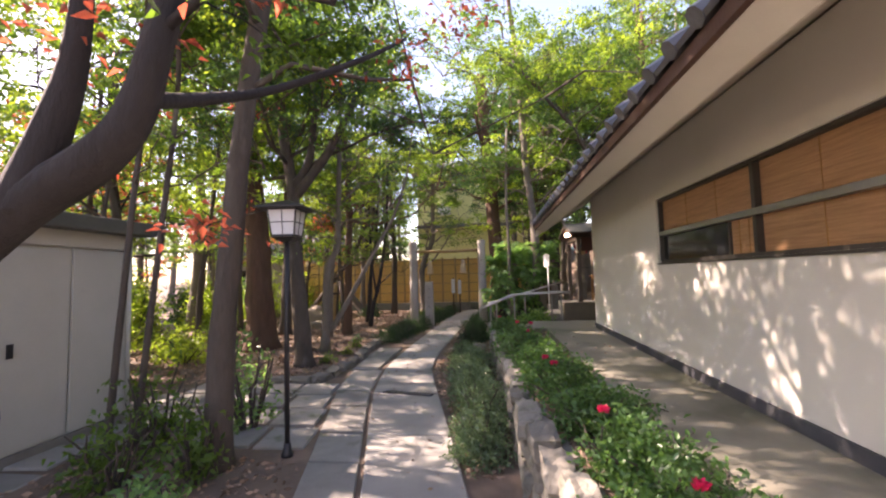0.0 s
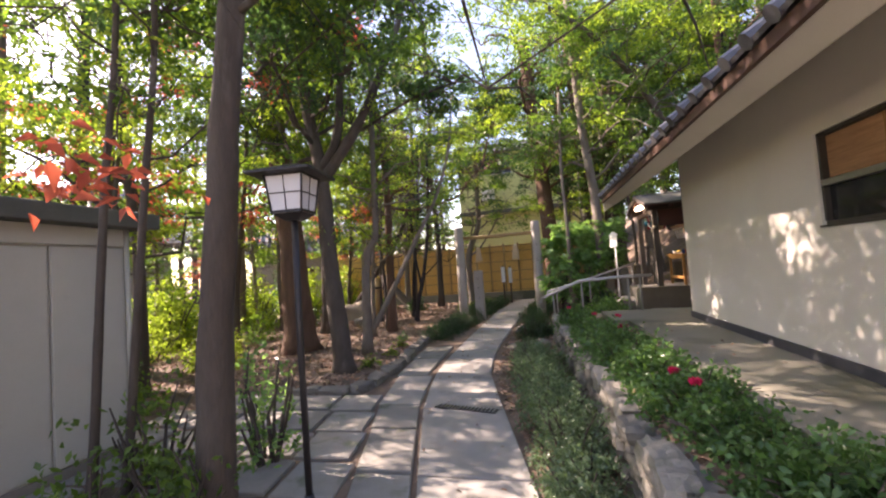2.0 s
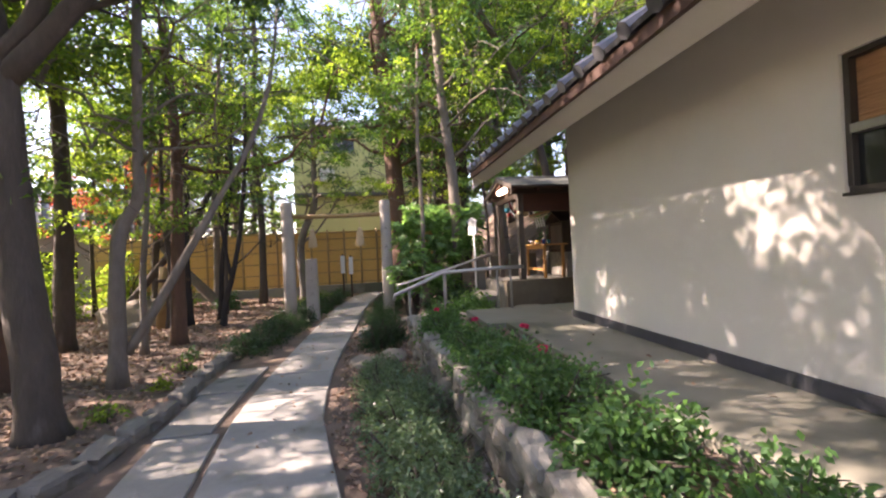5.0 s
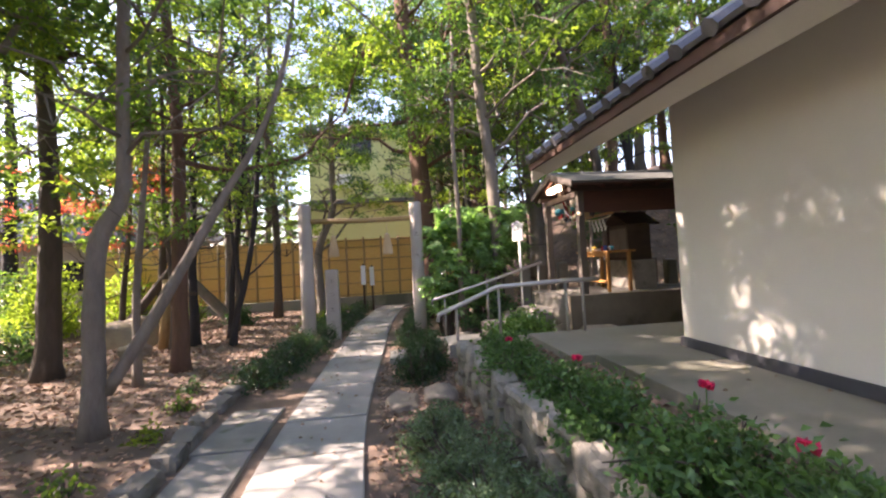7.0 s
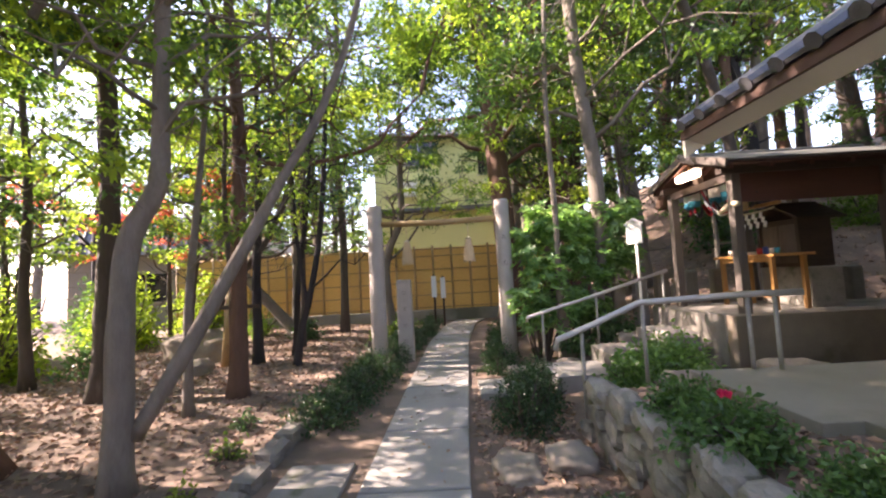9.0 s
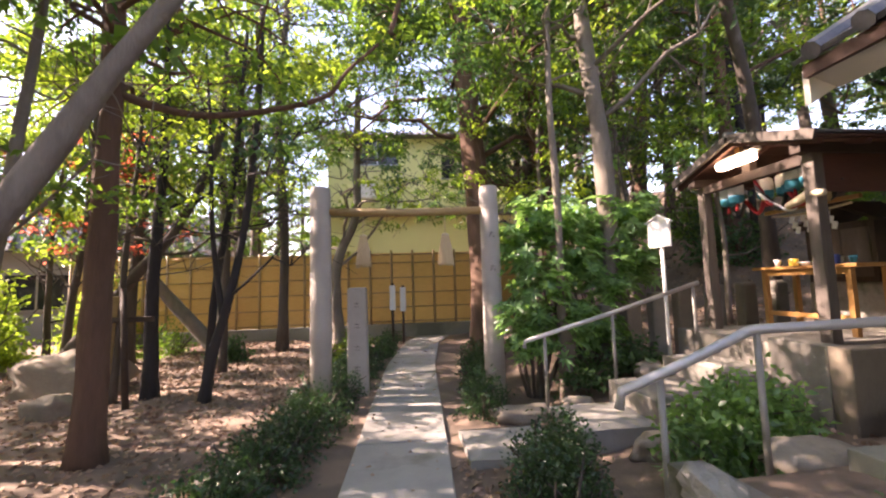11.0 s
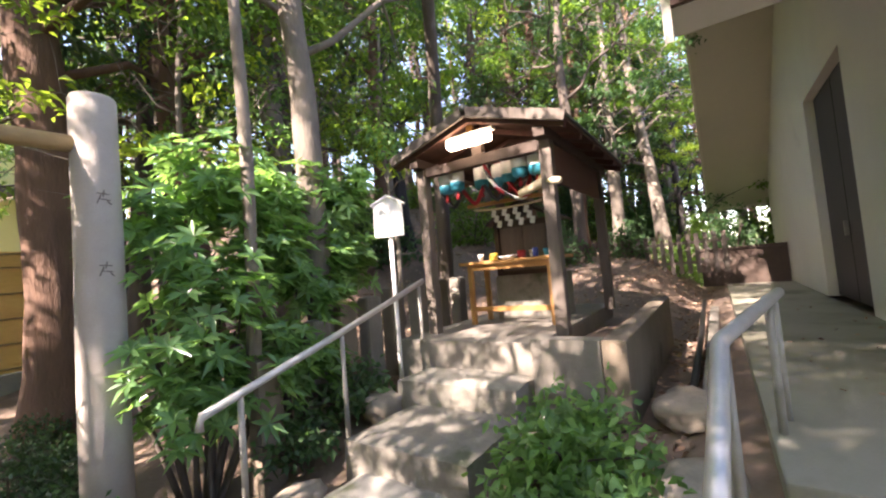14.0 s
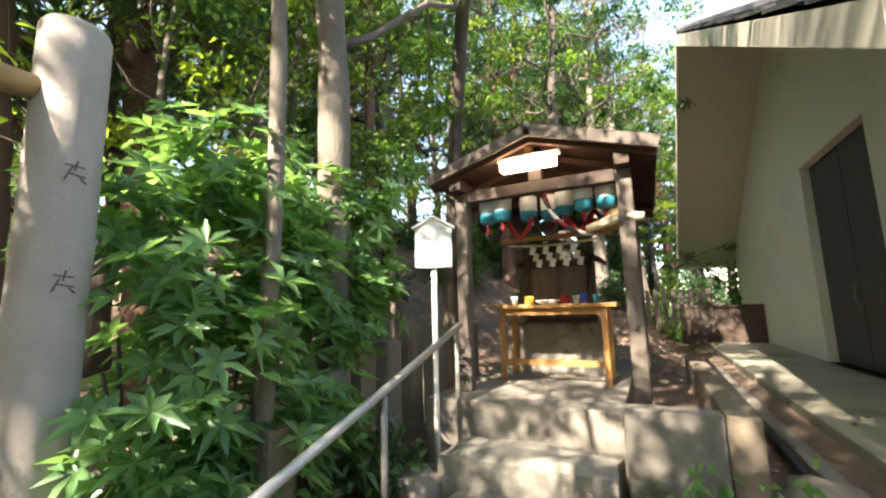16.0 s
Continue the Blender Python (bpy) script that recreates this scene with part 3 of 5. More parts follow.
        bm = block(rx * rnd.uniform(0.85, 1.1), ry * rnd.uniform(0.85, 1.1), rz * rnd.uniform(0.85, 1.1), i + rnd.random() * 9, 0.16)
        bm.to_mesh(me)
        bm.free()
        me.materials.append(material)
        out.append(me)
    return out


kerb = thing("stone_kerb", (-2.9, 8, 0), "low kerb of rounded earth-coloured stones round the garden bed", "kerb")
kerb["kind"] = "structure"
shapes = stone_meshes(6, 0.185, 0.085, 0.10, M_BLOCK)
line = smoothed([(-4.3, 6.35, 0), (-3.6, 6.3, 0), (-2.95, 6.35, 0), (-2.78, 6.9, 0), (-2.74, 8, 0), (-2.86, 9, 0), (-2.9, 10.4, 0), (-2.95, 10.9, 0)], 12)
acc = 0.0
for p, q in zip(line, line[1:]):
    acc += (q - p).length
    if acc > 0.38:
        acc = 0
        o = new("kerb_stone", rnd.choice(shapes))
        o.parent = kerb
        o.location = (p.x + 2.9, p.y - 8, -0.01 + rnd.uniform(-0.02, 0.02))
        o.rotation_euler = (rnd.uniform(-0.1, 0.1), rnd.uniform(-0.08, 0.08), math.atan2((q - p).y, (q - p).x) + rnd.uniform(-0.15, 0.15))

# retaining wall of rubble between the walkway and the terrace bed
retaining = thing("retaining_wall", (0, 3, 0), "knee-high retaining wall of rough grey stones", "wall")
retaining["kind"] = "structure"
bm = bmesh.new()
ys = [-4 + 0.4 * i for i in range(35)]
fr = [bm.verts.new((wall_x(y) + 0.06, y - 3, -0.1)) for y in ys]
ft = [bm.verts.new((wall_x(y) + 0.06, y - 3, 0.46)) for y in ys]
bt = [bm.verts.new((wall_x(y) + 0.26, y - 3, 0.46)) for y in ys]
for i in range(len(ys) - 1):
    bm.faces.new((fr[i], fr[i + 1], ft[i + 1], ft[i]))
    bm.faces.new((ft[i], ft[i + 1], bt[i + 1], bt[i]))
part("mortar", bm, M_BLOCK, retaining, "grey mortar between the stones")
shapes = stone_meshes(9, 0.09, 0.175, 0.10, M_STONE)
for row in range(3):
    y = -3.8 + 0.13 * row
    while y < 9.6:
        o = new("stone", rnd.choice(shapes))
        o.parent = retaining
        s = rnd.uniform(0.75, 1.2)
        o.location = (wall_x(y) + 0.10 + rnd.uniform(-0.02, 0.02), y - 3, 0.05 + row * 0.19 + rnd.uniform(-0.02, 0.02))
        o.rotation_euler = (rnd.uniform(-0.2, 0.2), 0, rnd.choice((0, math.pi)) + rnd.uniform(-0.1, 0.1))
        o.scale = (1, s, rnd.uniform(0.8, 1.05))
        y += 0.36 * s

# ---- trees ----
def grow(base, points, r0, r1, branches, seed, crown, n_leaves, leaf=0.11, spread=0.42, fork=(), limb_len=1.6, rise=0.5, start=0.45):
    """Trunk line, limbs and leaf sites of a tree. Returns (trunk verts, faces, limb verts, faces, leaf sites)."""
    rg = random.Random(seed)
    line = smoothed(points, 5)
    n = len(line)
    radii = [r0 + (r1 - r0) * (i / (n - 1)) ** 0.8 for i in range(n)]
    radii[0] *= 1.35
    radii[1] *= 1.12
    tv, tf = tube_data(line, radii, 10, 0.18)
    lv, lf, sites, limbs = [], [], [], []
    for f in fork:
        rr, f = f if isinstance(f, tuple) else (r1 * 1.1, f)
        fl = smoothed(f, 4)
        limbs.append(tube_data(fl, [rr * (1 - 0.7 * i / (len(fl) - 1)) for i in range(len(fl))], 8, 0.15))
        sites += fl[len(fl) // 2:]
    for b in range(branches):
        t = start + (1 - start) * (b + rg.random()) / branches
        i = min(int(t * (n - 1)), n - 1)
        p = line[i]
        a = b * 2.4 + rg.uniform(-0.5, 0.5)
        ln = limb_len * rg.uniform(0.6, 1.25) * (1.15 - 0.5 * t)
        d = Vector((math.cos(a), math.sin(a), rise * rg.uniform(0.3, 1.6)))
        bl = [p]
        sag = rg.uniform(-0.45, 0.35)
        for k in range(1, 6):
            bl.append(p + d * (ln * k / 5) + Vector((rg.uniform(-1, 1), rg.uniform(-1, 1), rg.uniform(-0.8, 1.0))) * 0.085 * ln * k ** 0.5 + Vector((0, 0, sag * ln * (k / 5) ** 2)))
        rr = min(max(radii[i] * 0.38, 0.012), 0.06)
        tube_data(bl, [rr * (1 - 0.16 * k) for k in range(6)], 6, 0.1, lv, lf)
        sites += bl[3:]
        for k in (2, 3, 4, 5):
            for _ in range(2):
                e = bl[k] + Vector((rg.gauss(0, 1), rg.gauss(0, 1), rg.gauss(0.2, 0.7))) * 0.33 * ln
                mid = (bl[k] + e) / 2 + Vector((0, 0, 0.05 * ln))
                tube_data([bl[k], mid, e], [rr * 0.38, rr * 0.25, rr * 0.1], 4, 0, lv, lf, False)
                sites += [mid, e, e]
    return tv, tf, lv, lf, sites, limbs


def clump_leaves(name, sites, n, leaf, spread, g, flat=0.55):
    s = np.array([tuple(p) for p in sites])
    c = s[g.integers(0, len(s), n)]
    # leaves gather in small sprays round the twig ends
    sprays = max(n // 56, 1)
    sc = s[g.integers(0, len(s), sprays)] + g.normal(size=(sprays, 3)) * [spread, spread, spread * flat]
    k = g.integers(0, sprays, n)
    at = sc[k] + g.normal(size=(n, 3)) * [0.15, 0.15, 0.06]
    way = g.normal(size=(n, 3)) * [1, 1, 0.45] + [0, 0, -0.15]
    return leaf_mesh(name, at, way, leaf * g.uniform(0.6, 1.25, n), leaf * 0.5 * g.uniform(0.7, 1.2, n), g, 0.3, np.array([0, 0, 1.0]) + g.normal(size=(n, 3)) * 0.45)


def tree(name, base, points, r0, r1, seed, bark, crown, n_leaves, label, branches=9, leaf=0.10, spread=0.35, fork=(), limb_len=1.7, rise=0.5, start=0.45, group="", lobes=(), lobe_leaves=0):
    x, y = base
    z = ground_z(x, y) - 0.06
    t = thing(name, (x, y, z), label, "tree", group)
    pts = [(0, 0, 0)] + [tuple(p) for p in points]
    tv, tf, lv, lf, sites, limbs = grow(base, pts, r0, r1, branches, seed, crown, n_leaves, leaf, spread, fork, limb_len, rise, start)
    sites = [q for q in sites if q.z > 2.3 and not (q.x + x > -0.7 and q.y + y < 9.6 and q.z < 5)] or sites[-3:]
    solid("trunk", mesh_from("trunk", tv, tf), bark, t, "", True)
    for v, f in limbs:
        solid("limb", mesh_from("limb", v, f), bark, t, "", True)
    if lv:
        solid("branchwork", mesh_from("branchwork", lv, lf), bark, t, "", True)
    g = np.random.default_rng(seed)
    share = crown if isinstance(crown, (list, tuple)) else [crown]
    if lobes:                                     # dense leaf masses, each carried by twigs from the nearest limb
        tips = []
        near = sites + smoothed(pts, 5)[8:]
        for bx, by, bz, rx, ry, rz in lobes:
            v, f = [], []
            c = Vector((bx, by, bz))
            root = min(near, key=lambda q: (q - c).length)
            tube_data([root, root.lerp(c, 0.5) + Vector((0, 0, 0.08)), c], [0.035, 0.026, 0.012], 6, 0.1, v, f, False)
            for _ in range(22):
                u = Vector(g.normal(size=3)).normalized() * g.uniform(0.35, 1.0) ** 0.5
                e = c + Vector((u.x * rx, u.y * ry, u.z * rz))
                tube_data([c.lerp(e, 0.02), c.lerp(e, 0.55) + Vector((0, 0, 0.06)), e], [0.011, 0.007, 0.003], 4, 0, v, f, False)
                tips += [e, e, c.lerp(e, 0.65)]
            solid("bough", mesh_from("bough", v, f), bark, t, "", True)
        for m in share:
            solid("crown", clump_leaves("crown", tips, lobe_leaves // len(share), leaf * 1.05, 0.2, g, 0.6), m, t)
    for m in share:
        solid("crown", clump_leaves("crown", sites, n_leaves // len(share), leaf, spread, g), m, t)
    return t


T = "slender garden tree with a leafy crown"
# beside the shed, dark and forked, with red autumn leaves above
tree("maple_tree", (-2.5, 1.2), [(0.02, 0.03, 0.9), (0.28, 0.2, 1.6), (0.60, 0.3, 1.98), (1.0, 0.33, 2.25), (1.14, 0.35, 2.6), (1.2, 0.4, 3.2), (1.25, 0.4, 4.3)], 0.125, 0.05, 11, M_BARK_DARK, [RUST, GREEN], 2600, "dark forked maple with red autumn leaves beside the shed", 6, 0.07, 0.45,
     fork=[(0.085, [(0.6, 0.29, 1.97), (0.72, 0.33, 2.35), (0.78, 0.36, 2.75), (0.8, 0.4, 3.8)]), (0.042, [(1.08, 0.34, 2.42), (1.0, 0.75, 2.6), (1.13, 1.3, 2.9), (1.55, 1.8, 3.33), (1.8, 2.2, 3.7)])], start=0.75)
tree("maple_tree", (-6.2, 6.2), [(0.0, 0.02, 1.4), (-0.12, 0.08, 2.6), (-0.4, 0.18, 3.8), (-0.5, 0.25, 5.5)], 0.10, 0.05, 17, M_BARK, [RUST, LIME], 4600, "slender maple turning red behind the shed", 9, 0.085, 0.5, limb_len=2.2, start=0.4)
# sixth and seventh lobes are out of view, added to shade the near office wall
tree("garden_tree", (-2.5, 3.56), [(0.0, 0.03, 1.0), (0.08, 0.06, 2.2), (0.2, 0.1, 3.5), (0.4, 0.2, 5.2), (0.6, 0.3, 6.8)], 0.13, 0.07, 12, M_BARK, [GREEN, DEEP], 4800, "leaning tree with brown bark beside the garden lamp", 12, 0.095, 0.5, start=0.62, limb_len=2.9, lobe_leaves=16500,
     lobes=[(-1.0, 0.2, 5.2, 1.0, 1.0, 0.6), (0.5, 0.9, 5.4, 1.1, 1.0, 0.6), (-0.5, -0.8, 5.6, 1.1, 1.0, 0.6), (0.3, 0.2, 6.6, 1.5, 1.3, 0.6), (-1.5, 1.2, 4.6, 0.8, 0.8, 0.5), (-0.9, -0.9, 4.8, 0.9, 0.8, 0.5), (0.2, -1.5, 5.2, 0.9, 0.9, 0.5), (-0.4, 1.7, 5.0, 0.9, 0.8, 0.45)])
tree("camphor_tree", (-5.35, 9.1), [(-0.1, 0.0, 1.2), (-0.25, 0.1, 3.0), (-0.55, 0.2, 5.0), (-0.8, 0.3, 7.5), (-0.9, 0.3, 10)], 0.36, 0.16, 13, M_BARK_RED, [GREEN, DEEP], 5600, "large old tree with reddish brown bark in the garden bed", 14, 0.11, 0.65, limb_len=4.6, start=0.66, lobe_leaves=6500,
     lobes=[(-1.2, -0.4, 5.2, 1.2, 1.0, 0.6), (0.6, -1.0, 6.0, 1.3, 1.1, 0.7), (-1.8, 0.6, 6.4, 1.4, 1.2, 0.7), (0.3, 0.8, 7.2, 1.5, 1.3, 0.7), (-0.8, -1.6, 7.0, 1.3, 1.2, 0.7)])
tree("camellia_tree", (-3.55, 7.45), [(-0.08, 0.02, 0.8), (-0.2, 0.05, 2.0), (-0.24, 0.05, 3.0), (-0.3, 0.1, 3.5), (-0.62, 0.3, 4.8), (-0.85, 0.4, 7.4)], 0.175, 0.09, 14, M_BARK, [DEEP, DEEP, GREEN], 5200, "forked tree with dense dark green leaves over fallen leaves", 12, 0.09, 0.42,
     fork=[[(-0.28, 0.08, 3.4), (0.05, 0.1, 4.0), (0.2, 0.1, 5.2), (0.5, 0.2, 7.2)], [(-0.26, 0.06, 3.2), (0.5, 0.1, 4.2), (1.1, 0.3, 5.6), (1.5, 0.4, 6.8)]], limb_len=3.1, rise=0.55, start=0.68, lobe_leaves=8600,
     lobes=[(0.6, -1.4, 5.0, 0.9, 0.8, 0.45), (-0.3, -1.8, 5.5, 1.0, 0.8, 0.45), (1.7, 0.6, 4.6, 0.6, 0.7, 0.7), (0.3, -0.5, 5.6, 1.1, 1.0, 0.7), (-1.0, 0.0, 5.4, 1.0, 0.9, 0.6), (1.0, 0.7, 6.3, 1.0, 1.0, 0.6), (-0.3, 0.6, 6.9, 1.3, 1.1, 0.6)])
tree("garden_tree", (-3.78, 8.9), [(0.03, 0, 1.2), (0.06, 0.05, 1.95), (0.26, 0.1, 2.4), (0.29, 0.1, 3.3), (0.36, 0.2, 6.6)], 0.105, 0.05, 15, M_BARK_PALE, [GREEN, LIME], 1700, "crooked slender tree with pale bark", 11, 0.095, 0.5, limb_len=2.7, start=0.72, lobe_leaves=3400, fork=[(0.066, [(0.08, 0.05, 0.45), (0.45, 0.15, 1.1), (0.91, 0.25, 1.95), (1.15, 0.3, 2.4), (1.5, 0.38, 3.05), (1.8, 0.5, 4.0), (1.95, 0.6, 5.2)])],
     lobes=[(-0.6, 0.2, 4.2, 0.9, 0.8, 0.4), (-1.4, -0.4, 4.7, 0.9, 0.8, 0.4), (-1.9, 0.3, 5.6, 1.1, 1.0, 0.5)])
tree("garden_tree", (-6.1, 11.5), [(0.05, 0, 1.5), (0.1, 0, 3.2), (0.05, 0, 5.0), (0.1, 0, 7.5), (0.2, 0, 10)], 0.17, 0.07, 16, M_BARK, [GREEN, LIME, DEEP], 4600, "tall slender tree with a high wide crown", 13, 0.11, 0.65, limb_len=4.2, start=0.6, lobe_leaves=7500,
     lobes=[(-0.4, -1.0, 4.7, 1.0, 0.9, 0.4), (-1.5, -0.6, 5.2, 1.1, 1.0, 0.45), (0.9, -1.4, 5.3, 1.0, 0.8, 0.4), (-1.2, -1.8, 6.2, 1.2, 1.0, 0.5), (0.3, -0.8, 6.6, 1.2, 1.0, 0.5)])
for i, (x, y, r, lx, h, bk) in enumerate(((-4.35, 10.6, 0.06, 0.25, 5.0, M_BARK_PALE), (-4.5, 11.9, 0.055, -0.15, 5.5, M_BARK), (-4.9, 13.5, 0.10, 0.05, 6.5, M_BARK_DARK), (-5.25, 13.3, 0.05, 0.2, 4.5, M_BARK), (-4.4, 14.0, 0.07, 0.5, 6.0, M_BARK_DARK), (-4.65, 15.1, 0.07, 0.2, 6.0, M_BARK), (-6.2, 21.0, 0.16, -0.2, 7.0, M_BARK_PALE), (-7.4, 9.6, 0.08, 0.5, 6.0, M_BARK), (-8.0, 12.3, 0.09, -0.3, 6.5, M_BARK), (-7.4, 6.6, 0.07, 0.25, 6.0, M_BARK), (-6.0, 5.6, 0.05, 0.2, 5.2, M_BARK), (-8.6, 4.2, 0.10, 0.4, 6.5, M_BARK), (-7.0, 16.4, 0.12, 0.3, 6.5, M_BARK))):
    rr = random.Random(100 + i)
    tree("garden_tree", (x, y), [(lx * 0.15, rr.uniform(-0.05, 0.05), h * 0.25), (lx * 0.45 + rr.uniform(-0.1, 0.1), 0.05, h * 0.5), (lx * 0.8, 0.1, h * 0.75), (lx, 0.1, h)], r, r * 0.4, 200 + i, bk, [LIME, GREEN] if i % 2 else [GREEN, DEEP] if i % 3 == 0 else [GREEN, LIME], 900 if 13.6 < y < 17 else 1300 if 10 < y < 13.6 else 3000, T, 9, 0.09, 0.42, limb_len=1.6, start=0.38, group="slender garden trees")
# the first leaf lobe hangs unseen overhead, added to shade the shrine's gable
tree("dark_tree", (-4.16, 11.35), [(0.02, 0, 1.2), (0.05, 0, 2.4), (0.08, 0, 3.3), (0.0, 0.1, 4.4), (-0.1, 0.1, 6)], 0.13, 0.07, 31, M_BARK_RED, [GREEN, LIME], 2600, "dark-barked tree with long low side limbs", 11, 0.095, 0.5, limb_len=2.6, start=0.6,
     fork=[(0.045, [(0.08, 0, 3.3), (0.6, 0.2, 3.2), (1.15, 0.3, 3.25), (1.9, 0.35, 3.45), (2.15, 0.35, 3.75), (2.6, 0.4, 4.2)])], lobe_leaves=3000,
     lobes=[(2.9, 0.5, 5.2, 1.0, 0.9, 0.4), (-1.2, -0.6, 4.6, 1.0, 0.8, 0.4)])
tree("forked_tree", (-4.06, 13.16), [(0.1, 0, 0.7), (0.25, 0, 1.2), (0.45, 0.1, 2.4), (0.6, 0.1, 4.0), (0.65, 0.1, 5.5)], 0.075, 0.04, 32, M_BARK_DARK, [GREEN], 260, "thin dark tree forked low like the letter V", 7, 0.095, 0.4,
     fork=[[(0.22, 0, 1.1), (0.05, 0.05, 2.2), (0.0, 0.05, 3.6), (-0.1, 0.1, 4.8)]])
tree("leaning_tree", (-6.9, 14.2), [(0.5, 0, 0.7), (1.3, 0, 1.7), (2.0, 0, 2.6), (2.5, 0.1, 4.0), (2.6, 0.1, 5.4)], 0.11, 0.05, 33, M_BARK, [GREEN, LIME], 700, "strongly leaning tree held by a prop", 7, 0.1, 0.4, lobe_leaves=6800,
     lobes=[(0.2, 0.3, 4.9, 0.9, 0.8, 0.4), (-0.6, 0.9, 5.5, 1.0, 0.9, 0.45), (0.8, 0.9, 6.6, 1.1, 1.0, 0.5), (1.6, 0.4, 4.6, 0.9, 0.8, 0.4), (2.9, 0.6, 5.6, 1.1, 0.9, 0.45), (1.8, 0.9, 6.2, 1.1, 1.0, 0.45)])
tree("curved_tree", (-3.05, 17.9), [(-0.1, 0, 1.2), (-0.05, 0, 2.2), (0.4, 0, 3.3), (0.45, 0, 4.6), (0.5, 0, 6.5)], 0.16, 0.08, 34, M_BARK_PALE, [LIME, GREEN], 3200, "curved pale-barked tree behind the torii", 11, 0.11, 0.55, start=0.35, limb_len=2.6, lobe_leaves=5200,
     lobes=[(0.6, 0.0, 7.4, 1.3, 1.1, 0.55), (-0.9, 0.0, 7.0, 1.1, 1.0, 0.5), (1.2, 0.3, 8.6, 1.3, 1.1, 0.6)])
tree("tall_tree", (0.12, 15.6), [(0.0, 0, 2.0), (-0.1, 0, 4.0), (-0.25, 0.1, 6.5), (-0.4, 0.2, 9.5)], 0.31, 0.2, 35, M_BARK_RED, [GREEN, DEEP], 8000, "tall thick-trunked tree rising behind the torii", 13, 0.11, 0.6, limb_len=3.6, start=0.5, lobe_leaves=5200,
     lobes=[(-1.6, 0.5, 7.0, 1.2, 1.0, 0.55), (-2.4, 0.9, 8.0, 1.3, 1.1, 0.6), (-0.9, 1.0, 8.3, 1.2, 1.1, 0.6)])
tree("tall_tree", (3.4, 15.9), [(-0.1, 0, 2.0), (-0.3, 0, 4.0), (-0.45, 0, 6.5), (-0.5, 0, 9)], 0.24, 0.13, 36, M_BARK_PALE, [DEEP, GREEN], 7500, "tall tree with pale sunlit bark on the slope", 11, 0.115, 0.5, limb_len=2.6)
tree("tall_tree", (1.35, 12.65), [(-0.08, 0, 1.5), (-0.12, 0, 3.0), (-0.3, 0, 5.0), (-0.4, 0, 8.5)], 0.15, 0.09, 37, M_BARK_PALE, [DEEP, GREEN], 5000, "straight tall tree on the slope", 10, 0.11, 0.45, limb_len=2.2, start=0.52)
# crown mostly out of view, added to shade the gable wall and terrace
tree("overhanging_tree", (3.9, 13.0), [(-0.2, -0.2, 2.0), (-0.6, -0.5, 3.6), (-1.5, -1.1, 5.2), (-2.6, -1.8, 6.3), (-3.6, -2.3, 6.9)], 0.12, 0.05, 41, M_BARK, [GREEN, LIME], 11000, "tree with bright leaves leaning over the small shrine, added to shade the terrace", 13, 0.10, 0.5, limb_len=2.3, start=0.55)
tree("tall_tree", (8.6, 12.2), [(0.1, 0, 2.4), (0.1, 0.1, 5.0), (0.3, 0, 7.5), (0.2, 0, 10.5)], 0.16, 0.07, 42, M_BARK, [DEEP, GREEN], 9000, "tall tree on the slope behind the terrace", 15, 0.12, 0.6, limb_len=3.0, start=0.35)
tree("thin_tree", (0.42, 12.35), [(0.0, 0, 1.0), (0.03, 0, 2.4), (0.0, 0, 4.0), (0.1, 0, 6.0)], 0.06, 0.035, 39, M_BARK_PALE, [GREEN, DEEP], 1200, "thin pale tree growing out of the shrub", 6, 0.1, 0.4, start=0.75)
tree("tall_tree", (1.4, 17.2), [(0.1, 0, 2.0), (0.25, 0, 4.0), (0.3, 0, 6.0), (0.5, 0, 9)], 0.17, 0.09, 38, M_BARK, [DEEP, GREEN], 6500, "straight tall tree on the slope", 10, 0.12, 0.5, limb_len=2.4)

for i, (x, y, h, sh) in enumerate(((-6.6, 20.6, 9.5, [GREEN, LIME, DEEP]), (0.9, 19.0, 10.0, [DEEP, GREEN]), (5.6, 15.6, 9.5, [DEEP, GREEN]), (2.6, 17.9, 10.0, [DEEP, GREEN, LIME]))):
    tree("tall_tree", (x, y), [(0.05, 0, h * 0.25), (0.12, 0.05, h * 0.5), (0.1, 0, h * 0.75), (0.2, 0, h)], 0.17, 0.07, 400 + i, [M_BARK, M_BARK_PALE, M_BARK_RED][i % 3], sh, 9000, "tall straight tree with a wide airy crown", 14, 0.115, 0.6, limb_len=3.4, start=0.38, group="tall trees")
for i, (x, y, hh) in enumerate(((1.1, 14.6, 5.2), (2.4, 14.2, 5.6), (3.9, 13.9, 5.0))):
    tree("understorey_tree", (x, y), [(0.05, 0, hh * 0.3), (-0.05, 0.1, hh * 0.65), (0.1, 0.1, hh)], 0.05, 0.025, 540 + i, [M_BARK_PALE, M_BARK][i % 2], [[GREEN, LIME], [GREEN, SHRUB]][i % 2], 2300, "small leafy tree behind the shrub", 11, 0.105, 0.45, limb_len=1.5, start=0.3, group="understorey trees")
tree("stooping_tree", (-5.2, 16.6), [(-0.5, 0, 0.6), (-1.2, 0, 1.4), (-1.8, 0, 2.3), (-2.1, 0.1, 3.6), (-2.2, 0.1, 4.8)], 0.17, 0.07, 561, M_BARK_PALE, [LIME, GREEN], 1600, "thick pale trunk stooping low over the garden bed", 7, 0.1, 0.4, start=0.65, lobe_leaves=5200,
     lobes=[(-1.6, 0.0, 3.9, 1.0, 0.8, 0.4), (-2.8, -0.5, 4.4, 1.0, 0.9, 0.4), (-2.2, -0.3, 5.6, 1.2, 1.0, 0.5), (-0.9, -0.3, 5.0, 0.9, 0.8, 0.4)])
